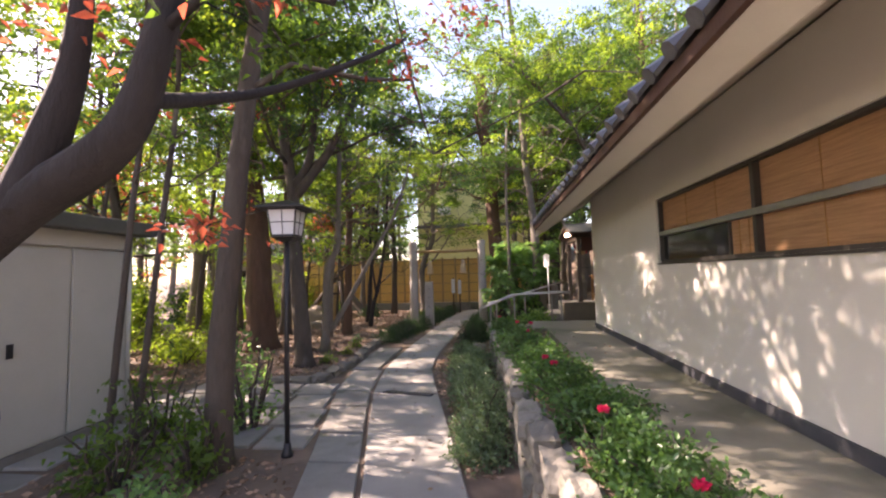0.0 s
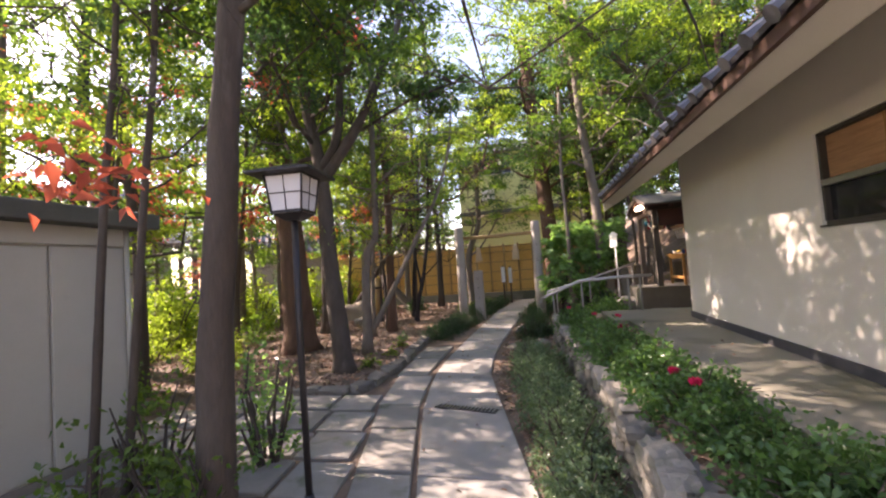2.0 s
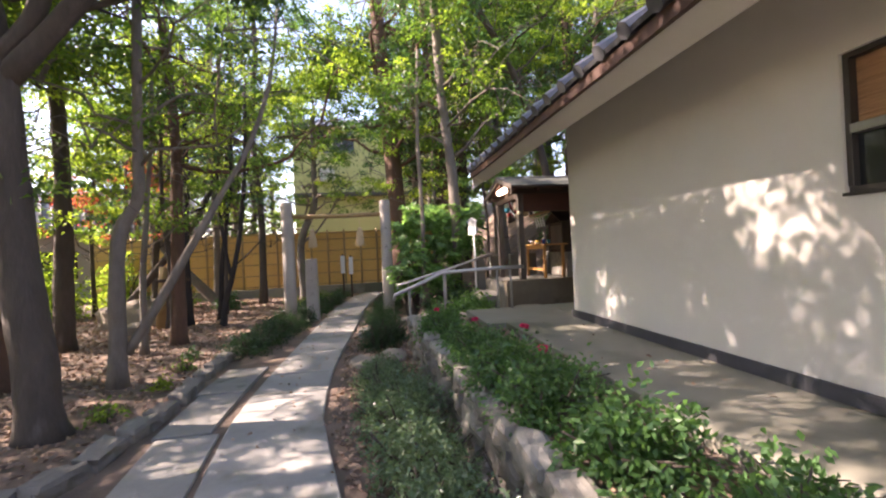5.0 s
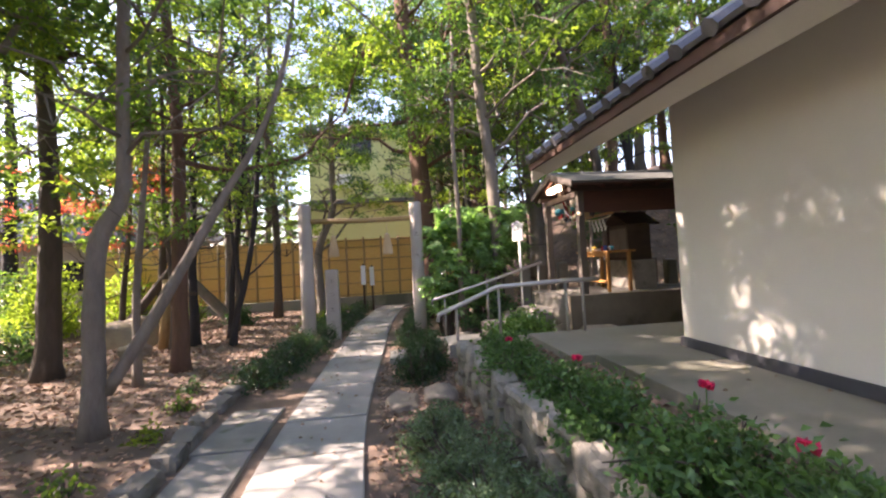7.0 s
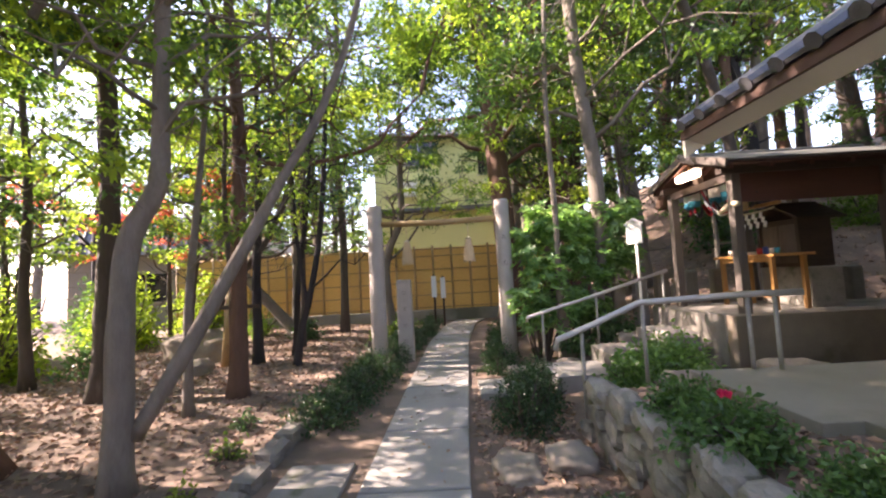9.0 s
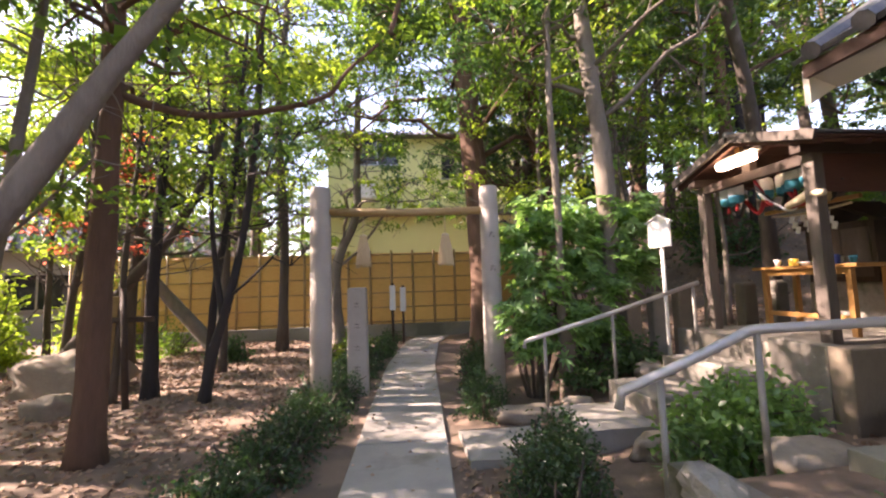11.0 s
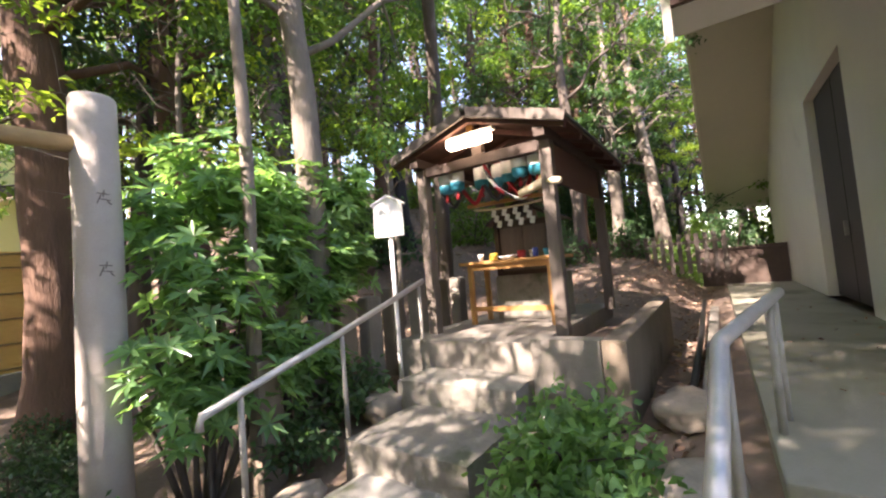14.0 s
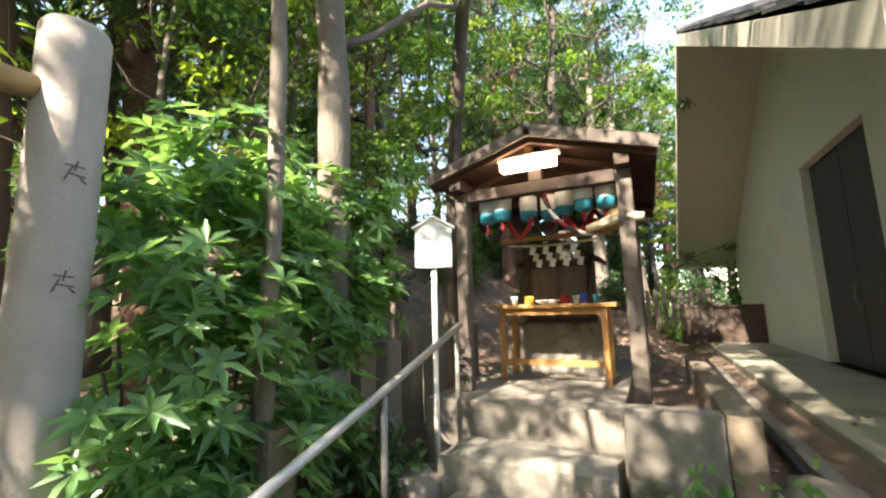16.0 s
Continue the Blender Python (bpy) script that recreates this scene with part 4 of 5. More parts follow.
tree("maple_tree", (-7.3, 15.2), [(0.1, 0, 1.3), (0.2, 0.1, 2.6), (0.3, 0.1, 4.4)], 0.08, 0.035, 562, M_BARK, [RUST, LIME], 3000, "small maple with orange leaves in the garden bed", 9, 0.095, 0.45, limb_len=1.5, start=0.35)
for i, (x, y, lx) in enumerate(((-3.78, 3.72, 0.22), (-3.62, 3.86, 0.28))):
    tree("sapling_tree", (x, y), [(lx * 0.5, 0, 1.2), (lx, 0, 2.4), (lx * 1.2, 0.1, 3.8), (lx, 0.1, 5.0)], 0.036, 0.02, 570 + i, M_BARK, [GREEN, LIME], 500, "thin leaning sapling standing before the shed", 7, 0.085, 0.4, limb_len=1.1, start=0.55, group="saplings")
# a belt of small trees at the garden's outer edge
for i in range(13):
    rr = random.Random(500 + i)
    x, y, hh = -8.8 - 1.3 * (i % 3) - rr.uniform(0, 0.6), 0.6 + 1.35 * i, rr.uniform(4.6, 6.0)
    tree("edge_tree", (x, y), [(rr.uniform(-0.2, 0.2), 0.05, hh * 0.3), (rr.uniform(-0.3, 0.3), 0.1, hh * 0.65), (rr.uniform(-0.3, 0.3), 0.1, hh)], 0.07, 0.03, 520 + i, [M_BARK, M_BARK_PALE][i % 2], [[GREEN, LIME], [LIME, GREEN], [GREEN, DEEP], [RUST, LIME]][i % 4], 2300, "small leafy tree at the garden's edge", 10, 0.11, 0.5, limb_len=1.7, start=0.25, group="edge trees")
for i, (x, y, h) in enumerate(((-4.3, 17.4, 11.5), (-5.9, 18.0, 12.0), (-9.6, 20.5, 13.0), (3.4, 20.9, 12.5), (-6.4, 21.8, 13.5))):
    tree("tall_tree", (x, y), [(0.05, 0, h * 0.25), (-0.12, 0.05, h * 0.5), (0.1, 0, h * 0.75), (0.0, 0, h)], 0.12, 0.06, 600 + i, [M_BARK, M_BARK_PALE][i % 2], [[DEEP, GREEN], [GREEN, LIME]][i % 2], (4200, 7000, 10000, 10000, 8000)[i], "tall slender tree with a high airy crown", 15, 0.125, 0.6, limb_len=4.2, start=0.4, group="tall trees")
# woods beyond: a few built trees, repeated with a turn and a size of their own
proto = []
for i in range(5):
    h = 8.0 + 0.7 * i
    t = tree("wood_tree", (30 + 4 * i, 60), [(0.1, 0, h * 0.25), (0.05 * i, 0.1, h * 0.5), (0.1, 0.1, h * 0.75), (0.0, 0.2, h)], 0.16 + 0.02 * i, 0.06, 300 + i, [M_BARK, M_BARK_DARK, M_BARK_PALE, M_BARK, M_BARK_RED][i], [DEEP, GREEN] if i % 2 == 0 else [GREEN, LIME], 3600, "tall woodland tree with a thin crown", 13, 0.15, 0.6, limb_len=2.5, start=0.25, group="woodland trees")
    proto.append(t)
spots = []
rw = random.Random(42)


def clear(x, y):
    if y < 10.2 and -9 < x < 15.2:
        return False
    if -5.5 < x < 1.0 and y < 19.9:
        return False
    if 0.5 < x < 9.6 and y < 14.6:
        return False
    if -8.5 < x < 9 and 26.2 < y < 33:
        return False
    if -26 < x < -12.5 and 9 < y < 19:
        return False
    return all(math.hypot(x - a, y - b) > 1.35 for a, b in spots)


def plant(n, x0, x1, y0, y1):
    k = 0
    for _ in range(n * 30):
        x, y = rw.uniform(x0, x1), rw.uniform(y0, y1)
        if clear(x, y):
            spots.append((x, y))
            s = rw.uniform(0.8, 1.25)
            t = copy_thing(rw.choice(proto), Matrix.Translation((x, y, ground_z(x, y) - 0.05)) @ Matrix.Rotation(rw.uniform(0, 6.28), 4, "Z") @ Matrix.Rotation(rw.uniform(-0.07, 0.07), 4, "X"))
            t.scale = (s, s, s * rw.uniform(0.9, 1.15))
            k += 1
            if k == n:
                break


plant(10, 1.2, 9, 15.2, 25)
plant(22, 6.0, 18, 10.6, 25)
plant(2, -8, -5, 21.5, 25.5)
plant(3, -14, -9.5, 18, 25)
plant(4, -13, -9, 3, 14)
plant(12, 9.6, 20, 10.6, 15)
plant(9, 10, 16, 10.2, 13)
plant(16, 15.5, 28, 2, 14)
plant(22, -30, 30, 36, 52)
plant(12, 18, 34, 8, 34)
plant(8, -34, -14, 20, 34)
plant(6, -12, -6, -9, 0)
for t in proto:
    for o in list(t.children_recursive) + [t]:
        bpy.data.objects.remove(o)

# ---- shrubs and hedges ----
def shrub(name, at, size, n, leaf, material, label, seed, stems=14, group="", rosette=0, flowers=0, thin=0.5, lobes=None):
    """A bush: stems from the foot, leaves in sprays through an uneven dome; rosette: leaves to a whorl."""
    g = np.random.default_rng(seed)
    x, y, z = at
    t = thing(name, at, label, "shrub", group)
    lv, lf = [], []
    rx, ry, rz = size
    for _ in range(stems):
        a, r = g.uniform(0, 6.28), g.uniform(0.2, 0.85) ** 0.7
        tip = Vector((math.cos(a) * rx * r, math.sin(a) * ry * r, rz * (1 - 0.5 * r * r) * g.uniform(0.45, 0.78)))
        foot = Vector((tip.x * 0.25, tip.y * 0.25, -0.03))
        mid = foot.lerp(tip, 0.55) + Vector((g.normal() * 0.04, g.normal() * 0.04, 0.06))
        rr = 0.006 + 0.008 * rz
        tube_data([foot, mid, tip], [rr, rr * 0.75, rr * 0.35], 5, 0, lv, lf, False)
    solid("branchwork", mesh_from("branchwork", lv, lf), M_BARK, t, "", True)
    groups = max(n // (rosette or 9), 1)
    u = g.normal(size=(groups, 3))
    u /= np.linalg.norm(u, axis=1, keepdims=True)
    u[:, 2] = np.abs(u[:, 2]) * 1.0 - 0.12
    rad = g.uniform(0, 1, groups) ** thin
    lump = np.array([0.78 + 0.34 * noise.noise(Vector((a * 2.1 + seed, b * 2.1, c * 2.1))) for a, b, c in u])
    c = u * (rad * lump)[:, None] * [rx, ry, rz]
    c[:, 2] = np.maximum(c[:, 2] + 0.05 * rz, 0.02)
    if lobes:
        u[:, 2] = g.uniform(-0.7, 1, groups)
        lb = np.array(lobes)[g.integers(0, len(lobes), groups)]
        c = lb[:, :3] + u * rad[:, None] * lb[:, 3:]
    k = np.repeat(np.arange(groups), rosette or 9)
    m = len(k)
    if rosette:
        ax = u[k] * [0.7, 0.7, 0.4] + [0, 0, 0.75] + np.repeat(g.normal(size=(groups, 3)) * 0.25, rosette, axis=0)
        ax /= np.linalg.norm(ax, axis=1, keepdims=True)
        s1 = np.cross(ax, [0.31, 0.87, 0.2])
        s1 /= np.linalg.norm(s1, axis=1, keepdims=True)
        s2 = np.cross(ax, s1)
        an = np.tile(np.arange(rosette) * 2 * np.pi / rosette, groups) + np.repeat(g.uniform(0, 6.28, groups), rosette) + g.normal(size=m) * 0.12
        way = s1 * np.cos(an)[:, None] + s2 * np.sin(an)[:, None] + ax * g.uniform(0.1, 0.5, m)[:, None]
        p = c[k]
    else:
        p = c[k] + g.normal(size=(m, 3)) * leaf * 0.7
        way = g.normal(size=(m, 3)) + u[k] * 0.6 + [0, 0, 0.2]
    solid("foliage", leaf_mesh("foliage", p, way, leaf * g.uniform(0.7, 1.2, m), leaf * (0.30 if rosette else 0.5) * g.uniform(0.8, 1.15, m), g, 0.16, ax if rosette else None), material, t)
    for i in range(flowers):
        a = g.uniform(0, 6.28)
        q = np.array([math.cos(a) * rx * 0.42, math.sin(a) * ry * 0.45, rz * g.uniform(0.74, 0.86)])
        w = np.array([[math.cos(v), math.sin(v), 0.35 + 0.5 * (v > 6.3)] for v in np.linspace(0, 12, 13)])
        tube("stalk", [(q[0] * 0.5, q[1] * 0.5, rz * 0.2), (q[0] * 0.9, q[1] * 0.9, rz * 0.55), tuple(q)], 0.0035, ROSE, t, 5)
        solid("flower", leaf_mesh("flower", np.tile(q, (13, 1)), w, 0.042, 0.042, g, -0.1), M_PINK, t, "deep pink flower")
    return t


# the large shrub with whorled leaves between torii and shrine
WHORL = "tall evergreen shrub with whorls of glossy leaves beside the torii"
shrub("whorled_shrub", (0.15, 12.65, ground_z(0.15, 12.65)), (0.5, 0.4, 2.2), 4400, 0.14, SHRUB, WHORL, 50, 16, "whorled shrubs", 8, thin=0.42,
      lobes=[(-0.15, -0.15, 0.8, 0.42, 0.4, 0.42), (0.3, -0.22, 0.8, 0.45, 0.36, 0.45), (0.1, -0.1, 1.4, 0.52, 0.48, 0.42), (-0.1, 0.15, 1.9, 0.42, 0.42, 0.38), (0.3, 0.05, 2.2, 0.48, 0.42, 0.4)])
shrub("whorled_shrub", (0.95, 12.7, ground_z(0.95, 12.7)), (0.5, 0.4, 2.2), 6000, 0.14, SHRUB, WHORL, 51, 16, "whorled shrubs", 8, thin=0.42,
      lobes=[(-0.1, -0.25, 0.6, 0.42, 0.34, 0.4), (0.2, -0.1, 1.15, 0.45, 0.45, 0.42), (-0.2, -0.05, 1.45, 0.45, 0.45, 0.42), (0.1, 0.1, 1.95, 0.48, 0.42, 0.4), (0.4, 0.2, 1.65, 0.4, 0.4, 0.4), (0.62, -0.05, 2.0, 0.4, 0.36, 0.36), (0.6, -0.12, 1.4, 0.34, 0.3, 0.34)])
# hedge to the garden side of the walkway, and the low one opposite
for i in range(10):
    y = 10.2 + 0.58 * i
    shrub("low_hedge", (-2.66 + 0.05 * i, y, ground_z(-2.6, y)), (0.52, 0.46, 0.58), 2300, 0.045, DARKBUSH, "low dark green clipped hedge bush beside the walkway", 70 + i, 12, "walkway hedge")
for i in range(5):
    y = 12.0 + 0.7 * i
    shrub("low_hedge", (-0.62 + 0.10 * i, y + 0.1, ground_z(-0.6, y)), (0.38, 0.44, 0.66), 1800, 0.045, DARKBUSH, "low dark green hedge bush at the torii's foot", 80 + i, 12, "walkway hedge")
for i in range(6):
    shrub("low_hedge", (-2.0 + rnd.uniform(-0.2, 0.2) - 0.2 * i * (i % 2), 16.2 + 0.5 * i, 0), (0.35, 0.4, 0.45), 600, 0.07, [DARKBUSH, GREEN][i % 2], "low green bush near the bamboo fence", 87 + i, 8, "fence bushes")
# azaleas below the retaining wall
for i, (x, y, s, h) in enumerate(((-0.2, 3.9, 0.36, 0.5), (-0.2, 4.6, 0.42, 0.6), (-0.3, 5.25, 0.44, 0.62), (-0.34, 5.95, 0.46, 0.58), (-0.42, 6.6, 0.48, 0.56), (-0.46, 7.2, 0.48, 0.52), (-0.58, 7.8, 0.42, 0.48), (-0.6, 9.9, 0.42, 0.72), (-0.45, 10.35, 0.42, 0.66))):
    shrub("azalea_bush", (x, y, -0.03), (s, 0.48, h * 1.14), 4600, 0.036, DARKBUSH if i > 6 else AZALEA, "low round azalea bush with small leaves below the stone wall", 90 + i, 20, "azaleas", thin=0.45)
# roses on the terrace bed
for i in range(13):
    y = 1.3 + 0.61 * i + rnd.uniform(-0.08, 0.08)
    x = 0.52 - 0.04 * i + rnd.uniform(-0.08, 0.08) + (0.22 if i < 5 else 0.14)
    k = rnd.uniform(0.8, 1.12) * (0.7 if i == 12 else 1)
    shrub("rose_bush", (x, y, ground_z(x + 0.1, y)), (0.46 * k, 0.40 * k, 0.46 * k), 2600, [0.052, 0.045, 0.05][i % 3], ROSE, "leafy rose bush with deep pink flowers above the stone wall", 110 + i, 12, "roses", flowers=1 if i % 3 else 0, thin=0.62)
    if i % 2 and i < 11:
        shrub("rose_bush", (x + 0.28, y + 0.25, ground_z(x + 0.3, y)), (0.28, 0.28, 0.3), 800, 0.05, ROSE, "small leafy rose bush with open branches", 310 + i, 7, "roses", thin=0.7)
shrub("sapling", (0.98, 10.32, 0.25), (0.66, 0.46, 0.58), 2000, 0.085, SHRUB, "young green sapling beside the shrine steps", 131, 12)
shrub("sapling", (0.55, 10.0, 0.2), (0.45, 0.35, 0.42), 1000, 0.08, ROSE, "young green bush under the handrail", 132, 12)
shrub("ground_fern", (1.2, 12.2, 0.4), (0.45, 0.3, 0.35), 800, 0.08, DEEP, "low dark groundcover beside the notice post", 133, 10)
shrub("ground_fern", (0.6, 12.15, 0.25), (0.4, 0.25, 0.3), 600, 0.08, DEEP, "low dark groundcover below the handrail", 134, 10)
# bamboo-like thicket round the lamp
for i, (x, y, s) in enumerate(((-2.5, 3.3, (0.3, 0.3, 0.95)), (-2.75, 4.4, (0.35, 0.3, 1.5)), (-3.1, 3.1, (0.4, 0.4, 0.95)), (-2.35, 2.6, (0.32, 0.32, 0.6)), (-3.4, 3.9, (0.4, 0.4, 1.3)))):
    shrub("nandina_bush", (x, y, -0.03), s, 460, 0.075, [GREEN, SHRUB][i % 2], "thin upright nandina with airy green leaves", 140 + i, 12, "nandinas", thin=0.55)
for i, (x, y, s) in enumerate(((-3.25, 7.75, 0.2), (-3.2, 8.7, 0.13), (-3.5, 10.2, 0.18), (-3.3, 9.5, 0.13), (-6.2, 7.6, 0.7), (-6.6, 5.9, 0.9), (-5.6, 5.4, 0.6), (-6.9, 8.4, 0.7), (-5.0, 16.2, 0.5), (-7.5, 10.5, 0.7), (-3.0, 15.9, 0.35), (-7.8, 13.2, 0.7), (-6.8, 17.5, 0.8), (-8.6, 8.5, 0.9))):
    shrub("garden_bush", (x, y, ground_z(x, y)), (s, s, s * 1.3), 900 if s > 0.3 else 160, 0.085 if s > 0.3 else 0.06, [GREEN, LIME, DEEP][i % 3], "loose green bush among fallen leaves", 160 + i, 10, "garden bushes")
for i in range(12):
    x, y = 5.2 + 1.0 * i + rnd.uniform(-0.4, 0.4), 15.5 + 1.8 * (i % 3) - 0.25 * i
    shrub("slope_bush", (x, y, ground_z(x, y)), (1.2, 1.0, 1.7), 1400, 0.13, [DEEP, GREEN][i % 2], "dark evergreen bush on the wooded slope", 230 + i, 10, "slope bushes")
for i, (x, y) in enumerate(((9.6, 11.4), (10.8, 10.5), (11.8, 11.6), (12.2, 10.0), (8.4, 12.6))):
    shrub("slope_bush", (x, y, ground_z(x, y)), (0.8, 0.8, 1.3), 1100, 0.11, [DEEP, GREEN][i % 2], "dark evergreen bush on the wooded slope", 270 + i, 10, "slope bushes")
for i in range(9):
    x, y = 13.5 + 0.5 * (i % 2), 7.0 + 1.1 * i
    shrub("slope_bush", (x, y, ground_z(x, y)), (1.2, 1.1, 3.1), 3600, 0.15, [DEEP, GREEN][i % 2], "dark evergreen bush beyond the terrace", 250 + i, 10, "slope bushes")
for i in range(16):
    a = i * 0.9
    x, y = -9.5 - 1.2 * (i % 3), 3.5 + 1.05 * i
    shrub("background_bush", (x, y, 0), (1.2, 1.0, 2.5), 2600, 0.13, [LIME, GREEN, DEEP][i % 3], "bright green bush at the garden's edge", 190 + i, 10, "edge bushes")

# fallen leaves
g = np.random.default_rng(3)
pts = []
while len(pts) < 26000:
    for x, y in g.uniform([-9, 6.2], [-2.9, 19], (4000, 2)):
        pts.append((x, y))
    for x, y in g.uniform([1.2, 9.7], [11, 17], (1800, 2)):
        pts.append((x, y))
    for x, y in g.uniform([-1.1, 3.5], [0.0, 11], (700, 2)):
        if x > edge_x(y) + 0.05:
            pts.append((x, y))
    for x, y in g.uniform([-3.9, 1.4], [-1.2, 3.7], (260, 2)):
        if x < joint_x(y) - 0.6:
            pts.append((x, y))
    for x, y in g.uniform([0.2, 2], [0.9, 9], (400, 2)):
        pts.append((x, y))
p = np.array([(x, y, ground_z(x, y) + 0.012) for x, y in pts])
n = len(p)
litter = solid("fallen_leaves", leaf_mesh("fallen_leaves", p, g.normal(size=(n, 3)) * [1, 1, 0.15], 0.072 * g.uniform(0.5, 1.3, n), 0.036, g, 0.0), M_LITTER)
tagged(litter, "scattered dry brown fallen leaves on the soil", "leaf litter", kind="stuff")

pts = [(joint_x(y) + (edge_x(y) - joint_x(y)) * u, y, 0.008) for y, u in g.uniform([2.5, 0], [19, 1], (170, 2))]
pts += [(x, y, PATIO + 0.004) for x, y in g.uniform([1.0, 5], [1.8, 8.1], (16, 2))] + [(x, y, PATIO) for x, y in g.uniform([1.9, 8.3], [6, 9.4], (40, 2))]
p = np.array(pts)
n = len(p)
stray = solid("stray_leaves", leaf_mesh("stray_leaves", p, g.normal(size=(n, 3)) * [1, 1, 0.12] + [0, 0, 0.06], 0.045 * g.uniform(0.6, 1.3, n), 0.026, g, 0.0), M_LITTER)
tagged(stray, "few dry leaves blown onto the walkway and terrace", "leaf litter", kind="stuff")

# ---- garden lamp ----
lamp = thing("garden_lamp", (-1.97, 3.78, -0.02), "black iron garden lamp post with a frosted lantern", "lamp")
lathe("base", [(0.055, 0), (0.055, 0.03), (0.04, 0.05), (0.03, 0.12)], M_BLACK, lamp)
tube("pole", [(0, 0, 0.1), (-0.005, 0, 1.2), (0.0, 0.0, 2.0)], 0.024, M_BLACK, lamp)
LB, LT = 2.02, 2.29


def frustum(b, t, z0, z1, c=(0, 0)):
    bm = bmesh.new()
    lo = [bm.verts.new((c[0] + sx * b, c[1] + sy * b, z0)) for sx, sy in ((-1, -1), (1, -1), (1, 1), (-1, 1))]
    hi = [bm.verts.new((c[0] + sx * t, c[1] + sy * t, z1)) for sx, sy in ((-1, -1), (1, -1), (1, 1), (-1, 1))]
    for i in range(4):
        bm.faces.new((lo[i], lo[(i + 1) % 4], hi[(i + 1) % 4], hi[i]))
    bm.faces.new(lo[::-1])
    bm.faces.new(hi)
    return bm


C = (0.0, 0)
lamp.rotation_euler[2] = radians(6)
part("collar", frustum(0.045, 0.108, LB - 0.045, LB, C), M_BLACK, lamp)
lan = part("lantern", frustum(0.102, 0.132, LB + 0.003, LT, C), M_LAMP_PANE, lamp, "frosted white panes")
for sx, sy in ((-1, -1), (1, -1), (1, 1), (-1, 1)):
    tube("bar", [(C[0] + sx * 0.104, sy * 0.104, LB), (C[0] + sx * 0.134, sy * 0.134, LT)], 0.008, M_BLACK, lan, 6)
for z, r in ((LB + 0.012, 0.106), (LT - 0.012, 0.135), ((LB + LT) / 2, 0.1185)):
    for q in ((1, 0), (-1, 0), (0, 1), (0, -1)):
        th = 0.012 if z != (LB + LT) / 2 else 0.006
        part("bar", box((th if q[0] else 2 * r, th if q[1] else 2 * r, th * 1.4), (C[0] + q[0] * r, q[1] * r, z)), M_BLACK, lan)
part("roof", frustum(0.215, 0.02, LT + 0.01, LT + 0.085, C), M_BLACK, lamp, "black hipped lantern roof")
for q in (-1, 1):                                 # a slim upright bar in the middle of each pane
    part("bar", box((0.006, 0.006, LT - LB - 0.01), (0, q * 0.119, (LB + LT) / 2), 0, Matrix.Rotation(q * -0.11, 4, "X")), M_BLACK, lan)
    part("bar", box((0.006, 0.006, LT - LB - 0.01), (q * 0.119, 0, (LB + LT) / 2), 0, Matrix.Rotation(q * 0.11, 4, "Y")), M_BLACK, lan)
part("brim", box((0.45, 0.45, 0.018), (C[0], 0, LT + 0.0), 0.004), M_BLACK, lamp)

# ---- storage shed ----
shed = thing("storage_shed", (-5.4, 3.0, 0), "grey steel storage shed with sliding doors", "shed")
SX = 1.0
part("body", span(-1.0, SX - 0.03, -2.4, 1.58, 0.03, 2.17, 0.01), M_SHED, shed)
part("plinth", span(-1.02, SX, -2.42, 1.6, -0.02, 0.08, 0.006), M_BLOCK, shed)
for y0, y1 in ((-2.35, -1.1), (-1.08, 0.2), (0.22, 0.88), (0.9, 1.54)):
    d = part("door", span(SX - 0.028, SX + (0.002 if y0 in (-1.08, 0.9) else -0.012), y0, y1, 0.1, 1.98, 0.005), M_SHED, shed, "grey painted steel panel")
part("handle", span(SX + 0.003, SX + 0.02, 0.32, 0.37, 0.95, 1.08, 0.004), M_BLACK, shed, "black recessed handle")
part("lintel", span(SX - 0.028, SX + 0.02, -2.4, 1.58, 2.0, 2.17, 0.005), M_SHED, shed)
part("roof", box((2.3, 4.4, 0.16), (0.06, -0.43, 2.29), 0.02, Matrix.Rotation(radians(2), 4, "Y")), M_SHED_ROOF, shed, "dark weathered flat roof with a thick edge")
tube("downpipe", [(SX + 0.03, 1.54, 0.05), (SX + 0.03, 1.54, 2.17)], 0.022, M_SHED, shed)
tagged(tube("garden_hose", smoothed([(-3.85, 2.55, 0.1), (-3.95, 2.62, 0.5), (-4.0, 2.7, 0.75), (-3.9, 2.82, 0.8), (-3.8, 2.85, 0.6), (-3.85, 2.75, 0.3), (-3.95, 2.6, 0.02)]), 0.014, M_BLUE), "dark blue garden hose hung in a loop", "hose")

# ---- torii with straw tassels ----
torii = thing("torii_gate", (-1.45, 12.6, 0), "plain stone torii of two posts and one crossbar", "gate")
for x, r in ((-1.03, 0.125), (1.08, 0.12)):
    v, f = tube_data([(x, 0, -0.1), (x, 0, 0.9), (x + 0.005, 0, 1.8), (x, 0, 2.64), (x, 0, 2.665)], [r * 1.06, r * 1.03, r, r * 0.98, r * 0.9], 20, 0.02)
    solid("post", mesh_from("post", v, f), M_TORII, torii, "", True)
tube("crossbar", [(-0.93, 0, 2.36), (0.0, 0, 2.345), (0.98, 0, 2.36)], 0.05, M_BAMBOO_POST, torii, 12, label="round timber crossbar")
def carve(x, z, s, strokes, parent, y):
    for x0, z0, x1, z1 in strokes:
        a, b = Vector((x + x0 * s, y, z + z0 * s)), Vector((x + x1 * s, y, z + z1 * s))
        rot = Matrix.Rotation(-math.atan2(b.z - a.z, b.x - a.x), 4, "Y")
        part("carving", box(((b - a).length, 0.004, 0.0055), tuple((a + b) / 2), 0.0, rot), M_OLDWOOD, parent)
